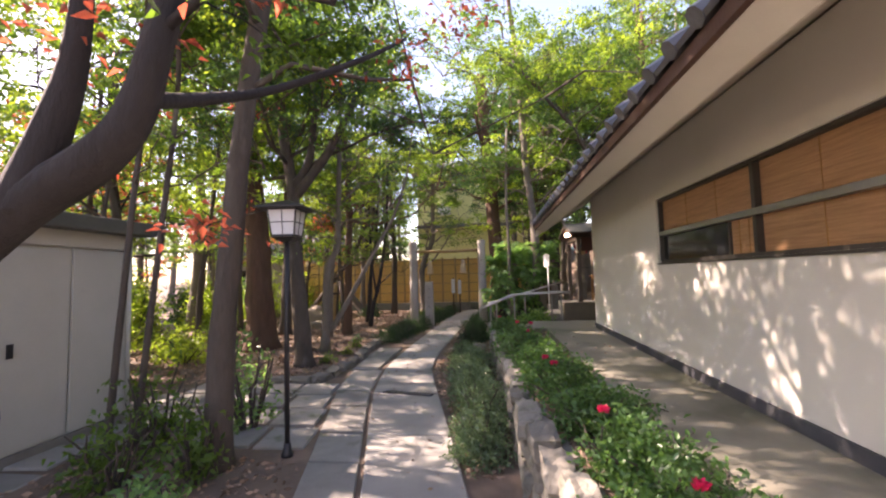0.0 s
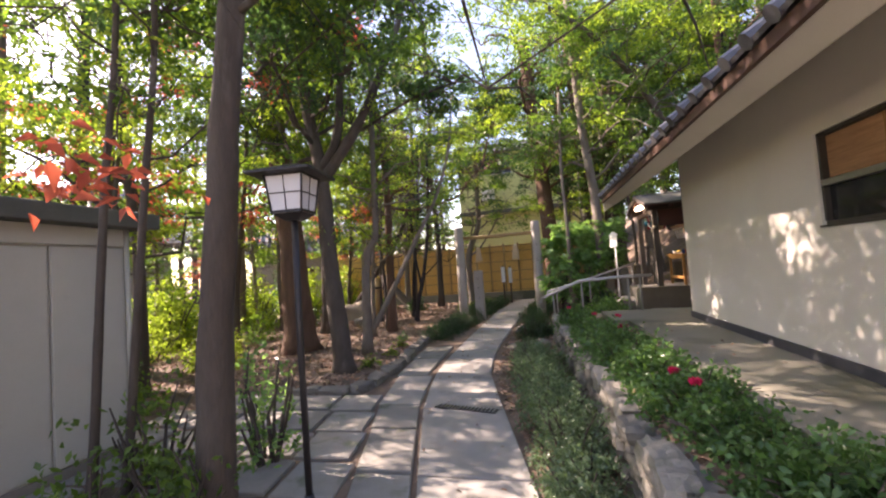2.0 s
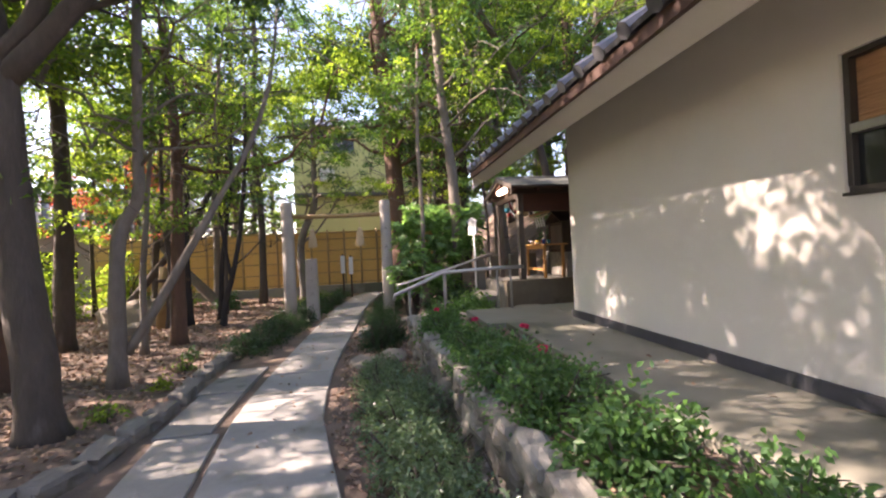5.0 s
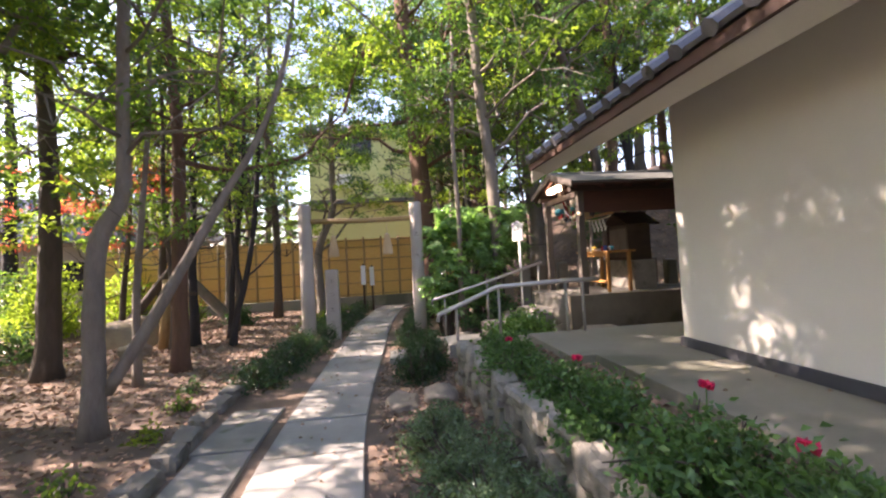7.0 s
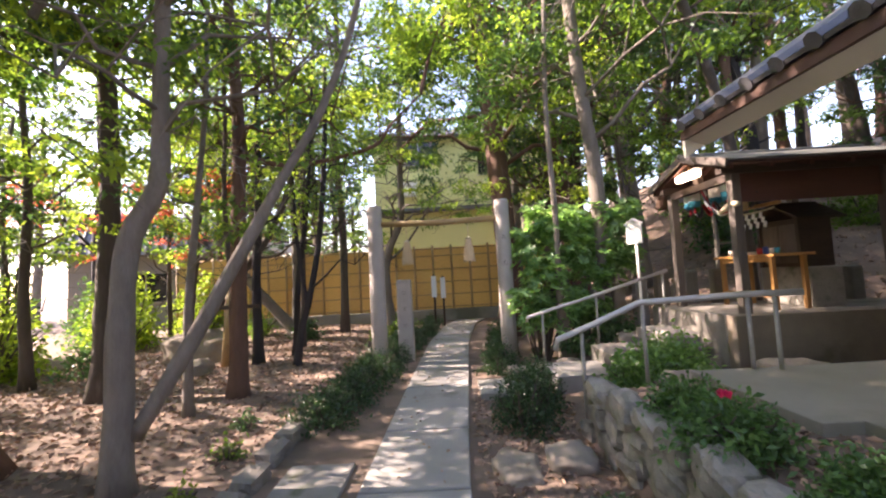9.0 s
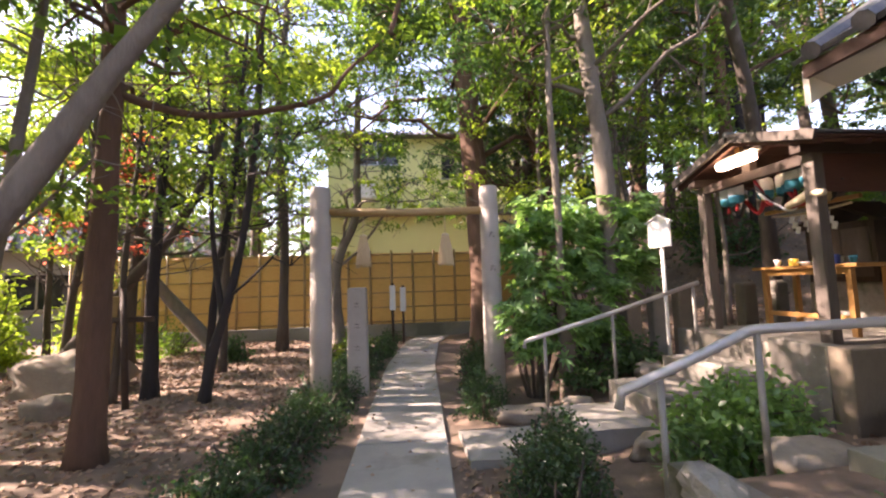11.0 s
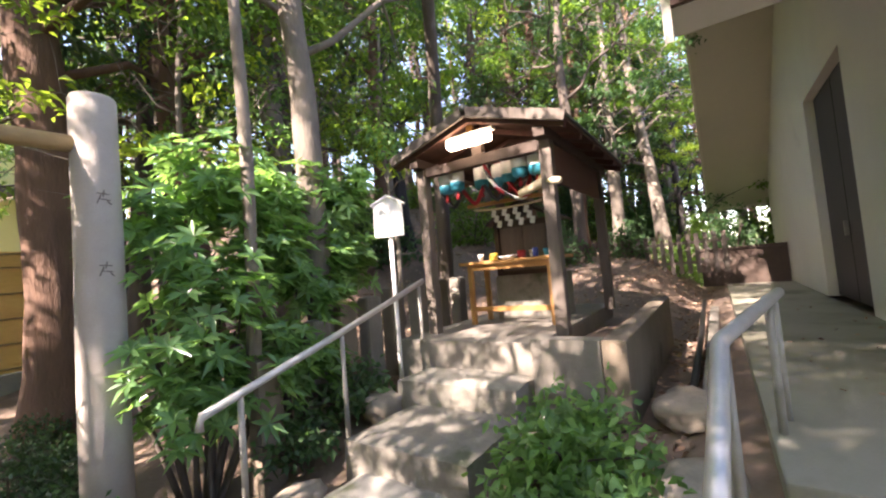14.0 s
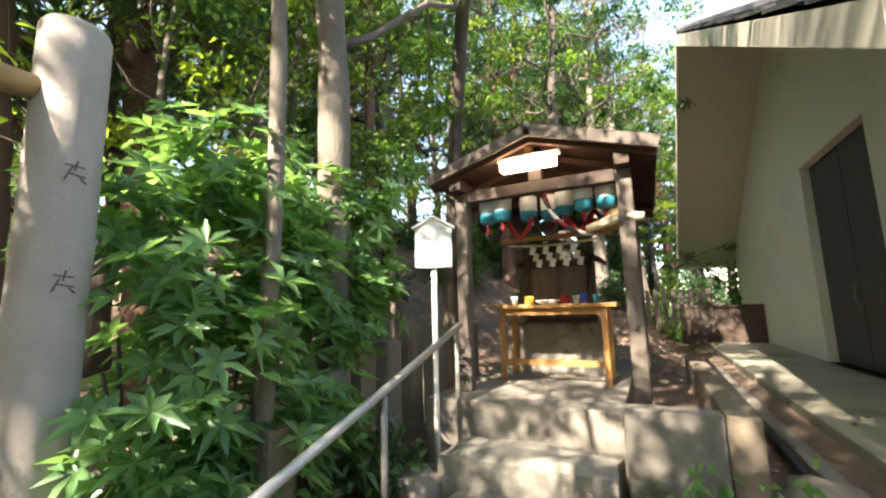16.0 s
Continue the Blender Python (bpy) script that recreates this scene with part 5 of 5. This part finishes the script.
for z in (2.04, 1.62):
    carve(1.08, z, 0.04, ((-0.8, 0.5, 0.7, 0.4), (-0.5, -0.3, 0.8, -0.5), (0.1, 1.0, -0.1, 0.0), (-0.3, 0.3, -0.8, -1.0), (0.4, -0.6, 0.9, -1.1)), torii, -0.1195)
def tassel(x):
    t = thing("straw_tassel", (x, 12.6, 2.3), "straw tassel hung from the torii's crossbar on a cord", "ornament", "straw tassels")
    tube("cord", [(0, 0, 0.0), (0, 0, -0.24)], 0.006, M_ROPE, t, 6)
    lathe("knot", [(0.02, -0.27), (0.05, -0.255), (0.045, -0.235), (0.015, -0.22)], M_ROPE, t)
    g2 = random.Random(int(x * 100))
    v, f = [], []
    for k in range(70):
        a, r = g2.uniform(0, 6.28), g2.uniform(0.2, 1) ** 0.5
        q = Vector((math.cos(a), math.sin(a), 0))
        tube_data([q * 0.04 * r + Vector((0, 0, -0.25)), q * 0.075 * r + Vector((0, 0, -0.42)), q * 0.105 * r + Vector((0, 0, -0.62 + g2.uniform(-0.02, 0.02)))], [0.012, 0.013, 0.009], 4, 0, v, f)
    tagged(solid("straw", mesh_from("straw", v, f), M_STRAW, t, "pale cut straw"), kind="stuff")
tassel(-1.96)
tassel(-0.94)
pillar = thing("stone_pillar", (-2.12, 13.3, -0.02), "carved upright stone marker beside the torii", "stone")
bm = box((0.27, 0.2, 1.5), (0, 0, 0.72), 0.03)
bmesh.ops.subdivide_edges(bm, edges=[e for e in bm.edges if abs(e.verts[0].co.z - e.verts[1].co.z) > 0.5], cuts=6)
for v in bm.verts:
    v.co.x *= 1.06 - 0.1 * v.co.z / 1.5
    v.co.z -= 0.25 * abs(v.co.x) * (v.co.z > 1.4)
part("stone", bm, M_TORII, pillar)
for z in (1.2, 0.92, 0.62, 0.35):
    carve(0.0, z, 0.045, ((-0.9, 0.6, 0.9, 0.5), (0, 1.1, 0, 0.2), (-0.8, -0.3, 0.8, -0.4)), pillar, -0.105)

# ---- bamboo fence ----
fence = thing("bamboo_fence", (-3, 19.6, 0.0), "tall tan bamboo screen fence with posts", "fence")
x = -7.5
while x < 4.8:
    w = 0.62
    part("panel", span(x + 0.003, x + w - 0.003, -0.01, 0.01, 0.35, 2.4), M_BAMBOO, fence)
    for z in (0.42, 0.83, 1.25, 1.68, 2.12, 2.36):
        tube("batten", [(x + 0.02, -0.03, z), (x + w, -0.03, z)], 0.016, M_BAMBOO_POST, fence, 6)
    tube("post", [(x, -0.02, 0), (x, -0.02, 2.48)], 0.035, M_BAMBOO_POST, fence, 8)
    x += w
part("sill", span(-7.5, 4.9, -0.14, 0.12, -0.1, 0.34, 0.01), M_PATIO, fence, "low concrete fence footing")
for i, (sx, sy, z) in enumerate(((-1.75, 17.6, 1.5), (-1.5, 17.9, 1.45))):
    post = thing("notice_post", (sx, sy, 0), "slim dark post with a white paper notice", "sign")
    tube("pole", [(0, 0, -0.05), (0, 0, z)], 0.03, M_DARKWOOD, post, 8)
    part("paper", box((0.14, 0.012, 0.6), (0.0, -0.04, z - 0.35)), M_WHITE, post)

# ---- notice board with a little roof ----
sign = thing("notice_sign", (1.5, 11.93, 0.42), "white painted notice board with a peaked top on a slim post", "sign")
tube("pole", [(0, 0, 0), (0, 0, 1.62)], 0.02, M_WHITE, sign, 8)
turn = Matrix.Rotation(radians(-65), 4, "Z")
bm = bmesh.new()
f = bm.faces.new([bm.verts.new((u, -0.012, v)) for u, v in ((-0.13, 1.36), (0.13, 1.36), (0.13, 1.64), (0.0, 1.71), (-0.13, 1.64))])
r = bmesh.ops.extrude_face_region(bm, geom=[f])
bmesh.ops.translate(bm, verts=[v for v in r["geom"] if isinstance(v, bmesh.types.BMVert)], vec=(0, 0.024, 0))
bd = part("board", bm, M_WHITE, sign)
bd.matrix_basis = Matrix.Translation((-0.03, -0.015, 0)) @ turn
for sgn in (-1, 1):
    e = part("roof", box((0.175, 0.06, 0.014), (sgn * 0.075, 0, 1.682), 0.003, Matrix.Rotation(radians(28 * sgn), 4, "Y")), M_WHITE, sign)
    e.matrix_basis = Matrix.Translation((-0.03, -0.015, 0)) @ turn
for i in range(4):
    e = part("writing", box((0.008, 0.003, 0.16 - 0.02 * (i % 2)), (-0.07 + 0.045 * i, -0.0145, 1.51)), M_INK, sign)
    e.matrix_basis = Matrix.Translation((-0.03, -0.015, 0)) @ turn

# ---- handrails ----
def handrail(name, line, posts, label, r=0.024):
    t = thing(name, (posts[0][0], posts[0][1], posts[0][2]), label, "handrail", "handrails")
    o = Vector(t.location)
    tube("rail", [Vector(p) - o for p in line], r, M_STEEL, t, 12)
    for x, y, z0, z1 in posts:
        tube("post", [Vector((x, y, z0)) - o, Vector((x, y, z1)) - o], 0.018, M_POST, t, 10, label="dull grey steel post")
        lathe("flange", [(0.03, 0), (0.03, 0.012), (0.02, 0.02)], M_STEEL, t, 12, tuple(Vector((x, y, z0)) - o))
    return t


handrail("handrail", [(-0.2, 11.86, 0.72), (-0.19, 11.86, 0.79), (0.85, 11.9, 1.06), (1.9, 11.92, 1.36)], [(0.03, 11.87, 0.05, 0.85), (0.83, 11.9, 0.12, 1.05), (1.83, 11.92, 0.42, 1.34)], "sloping galvanised handrail beside the shrine steps")
handrail("handrail", [(-0.36, 9.62, 0.74), (-0.34, 9.62, 0.83), (0.0, 9.6, 0.96), (0.38, 9.58, 1.12), (0.42, 9.57, 1.13), (1.2, 9.38, 1.17), (1.62, 9.3, 1.17)], [(-0.12, 9.62, 0.02, 0.90), (0.42, 9.57, 0.3, 1.12), (1.22, 9.38, 0.4, 1.16), (1.42, 9.34, 0.4, 1.16)], "galvanised handrail with a level upper run at the terrace edge", 0.027)

# ---- steps up to the shrine ----
def step(x0, x1, y0, y1, z0, z1, seed, material, label):
    """A rough-hewn slab, worn at its edges."""
    bm = bmesh.new()
    bmesh.ops.create_cube(bm, size=2)
    bmesh.ops.subdivide_edges(bm, edges=bm.edges[:], cuts=7, use_grid_fill=True)
    for v in bm.verts:
        c = v.co.copy()
        e = max(abs(c.x), abs(c.y)) ** 8
        n = noise.noise(Vector((c.x * 2 + seed, c.y * 2, c.z)))
        k = 1 + 0.05 * noise.noise(Vector((c.x * 1.6, c.y * 1.6, seed)))
        v.co = Vector(((x1 - x0) / 2 * c.x * k, (y1 - y0) / 2 * c.y * k, (z1 - z0) / 2 * c.z - 0.03 * e * (c.z > 0.9) + 0.012 * n))
    ob = part("step", bm, material)
    ob.location = ((x0 + x1) / 2, (y0 + y1) / 2, (z0 + z1) / 2)
    return tagged(ob, label, "step", "shrine steps", kind="structure")


step(-0.98, -0.2, 10.8, 11.5, -0.1, 0.06, 1, M_PAVER, "flat grey stepping slab at the walkway")
step(-0.05, 0.72, 10.9, 11.62, -0.1, 0.2, 2, M_PAVER, "wide grey stone step")
step(0.66, 1.45, 10.8, 11.75, -0.1, 0.40, 3, M_STONE, "pale stone step strewn with dry leaves")
step(1.36, 1.78, 10.8, 11.85, 0.0, 0.60, 4, M_STONE, "upper stone step of the shrine")
for i, (x, y, z, s, lb) in enumerate(((-0.25, 11.92, 0.0, (0.34, 0.22, 0.1), "rounded tan rock beside the steps"), (0.35, 11.86, 0.09, (0.15, 0.12, 0.09), "small grey rock beside the steps"), (1.28, 11.97, 0.36, (0.17, 0.14, 0.13), "pale rock at the shrine's corner"), (0.55, 10.66, 0.08, (0.26, 0.11, 0.14), "grey rock edging the steps"), (1.15, 10.6, 0.24, (0.22, 0.12, 0.18), "grey rock edging the steps"), (-0.85, 9.05, -0.03, (0.18, 0.3, 0.07), "flat block beside the walkway"), (-0.42, 9.1, 0.0, (0.18, 0.22, 0.1), "flat block below the handrail"), (-6.4, 14.2, 0.2, (0.72, 0.45, 0.42), "large pale boulder in the garden bed"), (-5.7, 12.9, 0.1, (0.25, 0.2, 0.16), "small boulder in the garden bed"), (1.9, 9.8, 0.4, (0.3, 0.2, 0.1), "flat stone in the ditch"), (0.9, 9.75, 0.3, (0.3, 0.18, 0.14), "pale stone below the terrace"))):
    ob = part("rock", stone(*s, i + 3, 3), M_BOULDER, smooth=True)
    ob.location = (x, y, z)
    tagged(ob, lb, "rock", "rocks")

# ---- the little shrine ----
plinth = thing("shrine_platform", (1.6, 10.1, 0.2), "concrete platform of the small shrine with a low side wall", "platform")
part("side_wall", span(0.0, 2.9, 0.0, 0.16, -0.1, 0.69, 0.012), M_BROWNBLOCK, plinth)
part("front_wall", span(0.0, 0.15, 0.165, 0.66, -0.1, 0.688, 0.012), M_BLOCK, plinth)
part("slab", span(0.16, 2.9, 0.67, 2.05, -0.1, 0.625, 0.012), M_BLOCK, plinth)
part("earth", span(0.155, 2.85, 0.165, 0.665, -0.1, 0.45), M_SOIL, plinth)
FZ = 0.825
canopy = thing("shrine_canopy", (2.1, 11.3, FZ), "small open timber shrine roof on four weathered posts", "shrine")
for x, y, m in ((0.0, 0.65, M_OLDWOOD), (0.0, -0.64, M_OLDWOOD), (1.75, 0.65, M_OLDWOOD), (1.75, -0.64, M_OLDWOOD)):
    part("post", box((0.105, 0.105, 1.64), (x, y, 0.82), 0.012), m, canopy)
for y in (0.65, -0.64):
    part("beam", span(-0.16, 2.0, y - 0.05, y + 0.05, 1.643, 1.735, 0.008), M_DARKWOOD, canopy)
for x in (0.0, 1.75):
    part("tie_beam", span(x - 0.045, x + 0.045, -0.585, 0.595, 1.56, 1.655, 0.008), M_DARKWOOD, canopy)
    part("king_post", span(x - 0.04, x + 0.04, -0.05, 0.05, 1.658, 1.93), M_DARKWOOD, canopy)
part("side_board", span(0.07, 1.69, -0.66, -0.635, 1.30, 1.64, 0.004), M_REDWOOD, canopy, "red-brown side boarding under the eave")
HALF, RISE, APEX = 0.86, 0.27, 2.0
for sgn in (-1, 1):
    a = math.atan2(RISE, HALF) * -sgn
    ln = math.hypot(HALF, RISE)
    for k in range(7):                            # boards of the roof, each lapping the next
        u = (k + 0.5) / 7
        part("roof_board", box((2.36, ln / 7 + 0.02, 0.022), (0.98, sgn * HALF * u, APEX - RISE * u + 0.006 * (k % 2)), 0.004, Matrix.Rotation(a, 4, "X")), M_RIBBED, canopy)
    part("roof_skin", box((2.42, ln + 0.04, 0.025), (0.98, sgn * HALF * 0.5, APEX - RISE * 0.5 + 0.036), 0.004, Matrix.Rotation(a, 4, "X")), M_SHED_ROOF, canopy, "dark weathered roof covering")
    part("bargeboard", box((0.03, ln + 0.05, 0.09), (-0.22, sgn * HALF * 0.5, APEX - RISE * 0.5 + 0.01), 0.006, Matrix.Rotation(a, 4, "X")), M_OLDWOOD, canopy, "weathered grey-brown gable board")
    for k in range(6):
        part("rafter", box((0.05, ln, 0.05), (-0.15 + 0.45 * k, sgn * HALF * 0.5, APEX - RISE * 0.5 - 0.045), 0.0, Matrix.Rotation(a, 4, "X")), M_REDWOOD, canopy)
tube("ridge_cap", [(-0.24, 0, 2.045), (2.2, 0, 2.045)], 0.035, M_SHED_ROOF, canopy, 8)
light = thing("lamp_box", (1.98, 11.33, 2.60), "lit fluorescent lamp fixed under the shrine gable", "lamp")
part("tube_cover", box((0.1, 0.44, 0.085), (0, 0, 0), 0.02), glow_mat("fluorescent", (1.0, 0.84, 0.62), 2.2), light)
part("housing", box((0.07, 0.5, 0.03), (0.03, 0, 0.066), 0.006), M_WHITE, light)
part("bracket", box((0.05, 0.06, 0.07), (0.05, 0, 0.115), 0.004), M_PINE, light)
for i, y in enumerate((0.47, 0.33, 0.15, -0.02, -0.16, -0.33, -0.5)):
    dz, dx = (0.0, 0.01, 0.02, 0.02, 0.02, 0.02, 0.01)[i], (0.14, 0.12, 0.3, 0.36, 0.28, 0.14, 0.12)[i]
    t = thing("paper_lantern", (2.1 + dx, 11.3 + y, 2.18 + dz), "small white and teal paper lantern with a red tassel", "lantern", "paper lanterns")
    lathe("shade", [(0.05, 0.10), (0.074, 0.115), (0.078, 0.18), (0.074, 0.24), (0.05, 0.255)], M_WHITE, t, 14)
    lathe("band", [(0.04, 0.03), (0.068, 0.045), (0.075, 0.095), (0.0745, 0.114)], M_TEAL, t, 14, label="teal lower band")
    lathe("cap", [(0.045, 0.252), (0.047, 0.275), (0.03, 0.28)], M_RED if i % 2 else M_BLACK, t, 12)
    tube("hanger", [(0, 0, 0.28), (0, 0, 0.36 - dz)], 0.004, M_BLACK, t, 5)
    tube("tassel", [(0, 0, 0.045), (0.003, 0.002, 0.0), (0, 0, -0.05)], [0.006, 0.014, 0.02], M_RED, t, 7, label="red tassel")
swag = thing("red_swag", (2.35, 11.3, 2.15), "dark red cloth swag strung across the shrine", "ornament")
for i in range(5):
    y0, y1 = 0.6 - 0.25 * i, 0.35 - 0.25 * i
    tube("loop", smoothed([(0, y0, 0.1), (0.02, (y0 + y1) / 2, -0.06), (0, y1, 0.1)], 4), 0.022, M_RED if i % 2 else M_BLACK, swag, 7)
rope = thing("bell_rope", (2.12, 11.27, 2.5), "thick twisted red, white and black bell rope tied to a post", "rope")
path = smoothed([(0, 0, 0.02), (0.0, -0.03, -0.18), (0.0, -0.13, -0.36), (0.02, -0.3, -0.47), (0.0, -0.42, -0.44)], 6)
for k, m in enumerate((M_RED, M_WHITE, M_BLACK)):
    pts = []
    for i, q in enumerate(path):
        a = i * 0.75 + k * 2.094
        pts.append(q + Vector((math.cos(a), math.sin(a) * 0.6, math.sin(a) * 0.5)) * 0.017)
    tube("strand", pts, 0.016, m, rope, 6)
tube("binding", [(0.0, -0.33, -0.45), (-0.02, -0.55, -0.38), (-0.07, -0.72, -0.40)], [0.035, 0.04, 0.03], M_ROPE, rope, 10, label="pale straw-coloured rope end")
shide = thing("paper_streamers", (2.75, 11.33, 2.02), "four white zigzag paper streamers on a straw cord", "ornament")
tube("cord", [(0, 0.42, 0.06), (0, 0.2, 0.04), (0, 0, 0.035), (0, -0.2, 0.04), (0, -0.42, 0.06)], 0.012, M_ROPE, shide, 7)
for k in range(4):
    y = 0.19 - 0.125 * k
    bm = bmesh.new()
    for j in range(3):
        box((0.004, 0.05, 0.075), (0.003 * j, y - 0.028 * j, -0.01 - 0.06 * j), 0.0, Matrix.Rotation(0.25, 4, "X"), bm)
    part("streamer", bm, M_WHITE, shide)
part("rod", span(-0.02, 0.02, -0.5, 0.5, 0.09, 0.13), M_PINE, shide)
table = thing("offering_table", (2.85, 11.37, FZ), "yellow pine offering table with a lower stretcher", "table")
part("tabletop", box((0.5, 1.12, 0.035), (0, 0, 0.665), 0.004), M_PINE, table)
part("apron", box((0.03, 0.9, 0.06), (-0.19, 0, 0.615), 0.002), M_PINE, table)
for sx in (-0.19, 0.19):
    for sy in (-0.45, 0.45):
        part("leg", box((0.05, 0.05, 0.645), (sx, sy, 0.3225), 0.003), M_PINE, table)
part("stretcher", box((0.03, 0.85, 0.05), (-0.19, 0, 0.17), 0.002), M_PINE, table)
TT = FZ + 0.684
for i, (y, kind, m) in enumerate(((0.34, "cup", M_WHITE), (0.22, "tin", M_YELLOW), (0.1, "dish", M_WHITE), (0.0, "dish", M_WHITE), (-0.11, "tin", M_RED), (-0.2, "cup", M_WHITE), (-0.29, "can", M_BLUE), (-0.38, "cup", M_TEAL))):
    ob = lathe({"cup": "sake_cup", "tin": "offering_tin", "dish": "offering_dish", "can": "drink_can"}[kind], {"cup": [(0.02, 0), (0.03, 0.05), (0.034, 0.075), (0.028, 0.072), (0.02, 0.03)], "tin": [(0.042, 0), (0.044, 0.004), (0.044, 0.075), (0.038, 0.08)], "dish": [(0.04, 0), (0.045, 0.012), (0.09, 0.035), (0.085, 0.037), (0.03, 0.016)], "can": [(0.026, 0), (0.031, 0.006), (0.031, 0.085), (0.025, 0.092)]}[kind], m)
    ob.location = (2.72 + 0.12 * (i % 3) * 0.6, 11.37 + y, TT)
    tagged(ob, {"cup": "small ceramic cup of offering on the pine table", "tin": "small painted offering tin on the pine table", "dish": "white dish of offerings on the pine table", "can": "blue drink can standing among the offerings"}[kind], kind, "offerings")
ob = part("stone_block", box((0.42, 0.8, 0.5), (3.35, 11.37, FZ + 0.25), 0.03), M_STONE)
tagged(ob, "rough stone block under the altar", "stone")
altar = thing("wooden_altar", (3.35, 11.37, FZ + 0.5), "small dark wooden altar house with closed doors", "altar")
part("cabinet", box((0.4, 0.62, 0.62), (0, 0, 0.31), 0.008), M_DARKWOOD, altar)
for s in (-1, 1):
    part("door", box((0.02, 0.27, 0.5), (-0.211, s * 0.14, 0.3), 0.004), M_OLDWOOD, altar)
    part("roof_plane", box((0.62, 0.5, 0.03), (0, s * 0.2, 0.72), 0.004, Matrix.Rotation(-0.5 * s, 4, "X")), M_DARKWOOD, altar)
    part("corner_post", box((0.05, 0.05, 0.64), (-0.22, s * 0.32, 0.32), 0.004), M_DARKWOOD, altar)
tagged(lathe("bell", [(0.02, 0.16), (0.06, 0.15), (0.08, 0.1), (0.085, 0.04), (0.07, 0.0), (0.03, -0.01)], M_BAMBOO_POST, None, 14, (2.2, 10.72, 2.05)), "dull brass bell tied at the shrine post", "bell")
# stone fence posts behind the shrine
for i, (x, y) in enumerate(((1.05, 12.45), (1.4, 12.5), (1.75, 12.5), (2.1, 12.5), (2.55, 12.5), (3.0, 12.5), (3.45, 12.5), (4.3, 12.2), (4.35, 11.7), (0.45, 12.3))):
    z = ground_z(x, y)
    t = thing("stone_post", (x, y, z - 0.05), "short dark stone fence post behind the shrine", "post", "stone posts")
    bm = box((0.2, 0.16, 0.95), (0, 0, 0.47), 0.04)
    part("shaft", bm, M_BROWNBLOCK if i % 2 else M_BLOCK, t)
# picket fence on the slope
pick = thing("picket_fence", (9.5, 10.6, 1.0), "old dark picket fence on the leafy slope", "fence")
for k in range(26):
    part("picket", box((0.03, 0.09, 0.9), (0.25 * (k % 2) * 0.1, -1.2 + 0.17 * k, 0.35), 0.004), M_OLDWOOD, pick)
for z in (0.15, 0.6):
    part("rail", box((0.04, 4.4, 0.06), (0.04, 0.9, z), 0.004), M_OLDWOOD, pick)
prop = thing("tree_prop", (-5.0, 13.1, 0.0), "timber prop leaned under a garden tree", "prop")
tube("pole", [(-0.45, 0.3, 0), (-0.3, 0.25, 1.4)], 0.1, M_BAMBOO_POST, prop)
tube("strut", [(0.1, -0.1, 0), (-0.1, 0.1, 1.5)], 0.04, M_DARKWOOD, prop)
part("crosspiece", box((0.7, 0.07, 0.07), (-0.1, 0.15, 1.1), 0.01), M_DARKWOOD, prop)

# ---- houses beyond the garden ----
def far_house(name, at, size, wall, label, rot=0, roof_h=1.6, windows=()):
    t = thing(name, at, label, "house")
    t.rotation_euler[2] = rot
    sx, sy, sz = size
    part("wall", span(-sx / 2, sx / 2, 0, sy, -0.2, sz), wall, t)
    bm = bmesh.new()
    v = [bm.verts.new(p) for p in ((-sx / 2 - 0.5, -0.6, sz), (sx / 2 + 0.5, -0.6, sz), (sx / 2 + 0.5, sy + 0.6, sz), (-sx / 2 - 0.5, sy + 0.6, sz), (-sx / 2 - 0.5, sy / 2, sz + roof_h), (sx / 2 + 0.5, sy / 2, sz + roof_h))]
    for q in ((0, 1, 5, 4), (2, 3, 4, 5), (0, 4, 3), (1, 2, 5), (0, 3, 2, 1)):
        bm.faces.new([v[i] for i in q])
    roof = part("roof", bm, M_FARROOF, t, "grey tiled roof")
    for k in range(int(sx / 0.35)):
        x = -sx / 2 - 0.3 + k * 0.36
        tube("tile_row", [(x, -0.62, sz + 0.03), (x, sy / 2, sz + roof_h + 0.03)], 0.06, M_FARROOF, roof, 5)
    for x, z, w, h in windows:
        wn = part("window", span(x - w / 2, x + w / 2, -0.03, 0.02, z, z + h), GLASS, t)
        part("frame", span(x - w / 2 - 0.06, x + w / 2 + 0.06, -0.05, -0.031, z - 0.06, z), M_ALU, wn)
        part("mullion", span(x - 0.03, x + 0.03, -0.05, -0.031, z, z + h), M_ALU, wn)
    return t


hs = far_house("neighbour_house", (-0.2, 27, 0), (9.5, 6, 8.6), M_CREAM, "two-storey house with pale yellow-green rendered walls", 0, 1.5, ((-2.4, 7.3, 2.0, 1.2), (1.5, 6.6, 1.6, 1.1)))
part("ac_unit", span(-3.3, -2.5, -0.42, -0.06, 5.6, 6.3, 0.02), M_WHITE, hs, "white air-conditioner unit")
part("eave_band", span(-4.75, 4.75, -0.5, -0.035, 4.75, 4.95, 0.02), M_FARROOF, hs)
far_house("neighbour_house", (-16, 10, 0), (9, 7, 3.2), M_GREYWALL, "low house with a broad grey tiled roof beyond the garden", radians(60), 2.6, ((-2, 1.2, 1.6, 1.1), (2, 1.2, 1.6, 1.1)))
far_house("neighbour_house", (-13, 24, 0), (8, 6, 3.0), M_GREYWALL, "grey house with a tiled roof beyond the trees", radians(35), 2.2, ((-1.5, 1.0, 1.6, 1.2),))
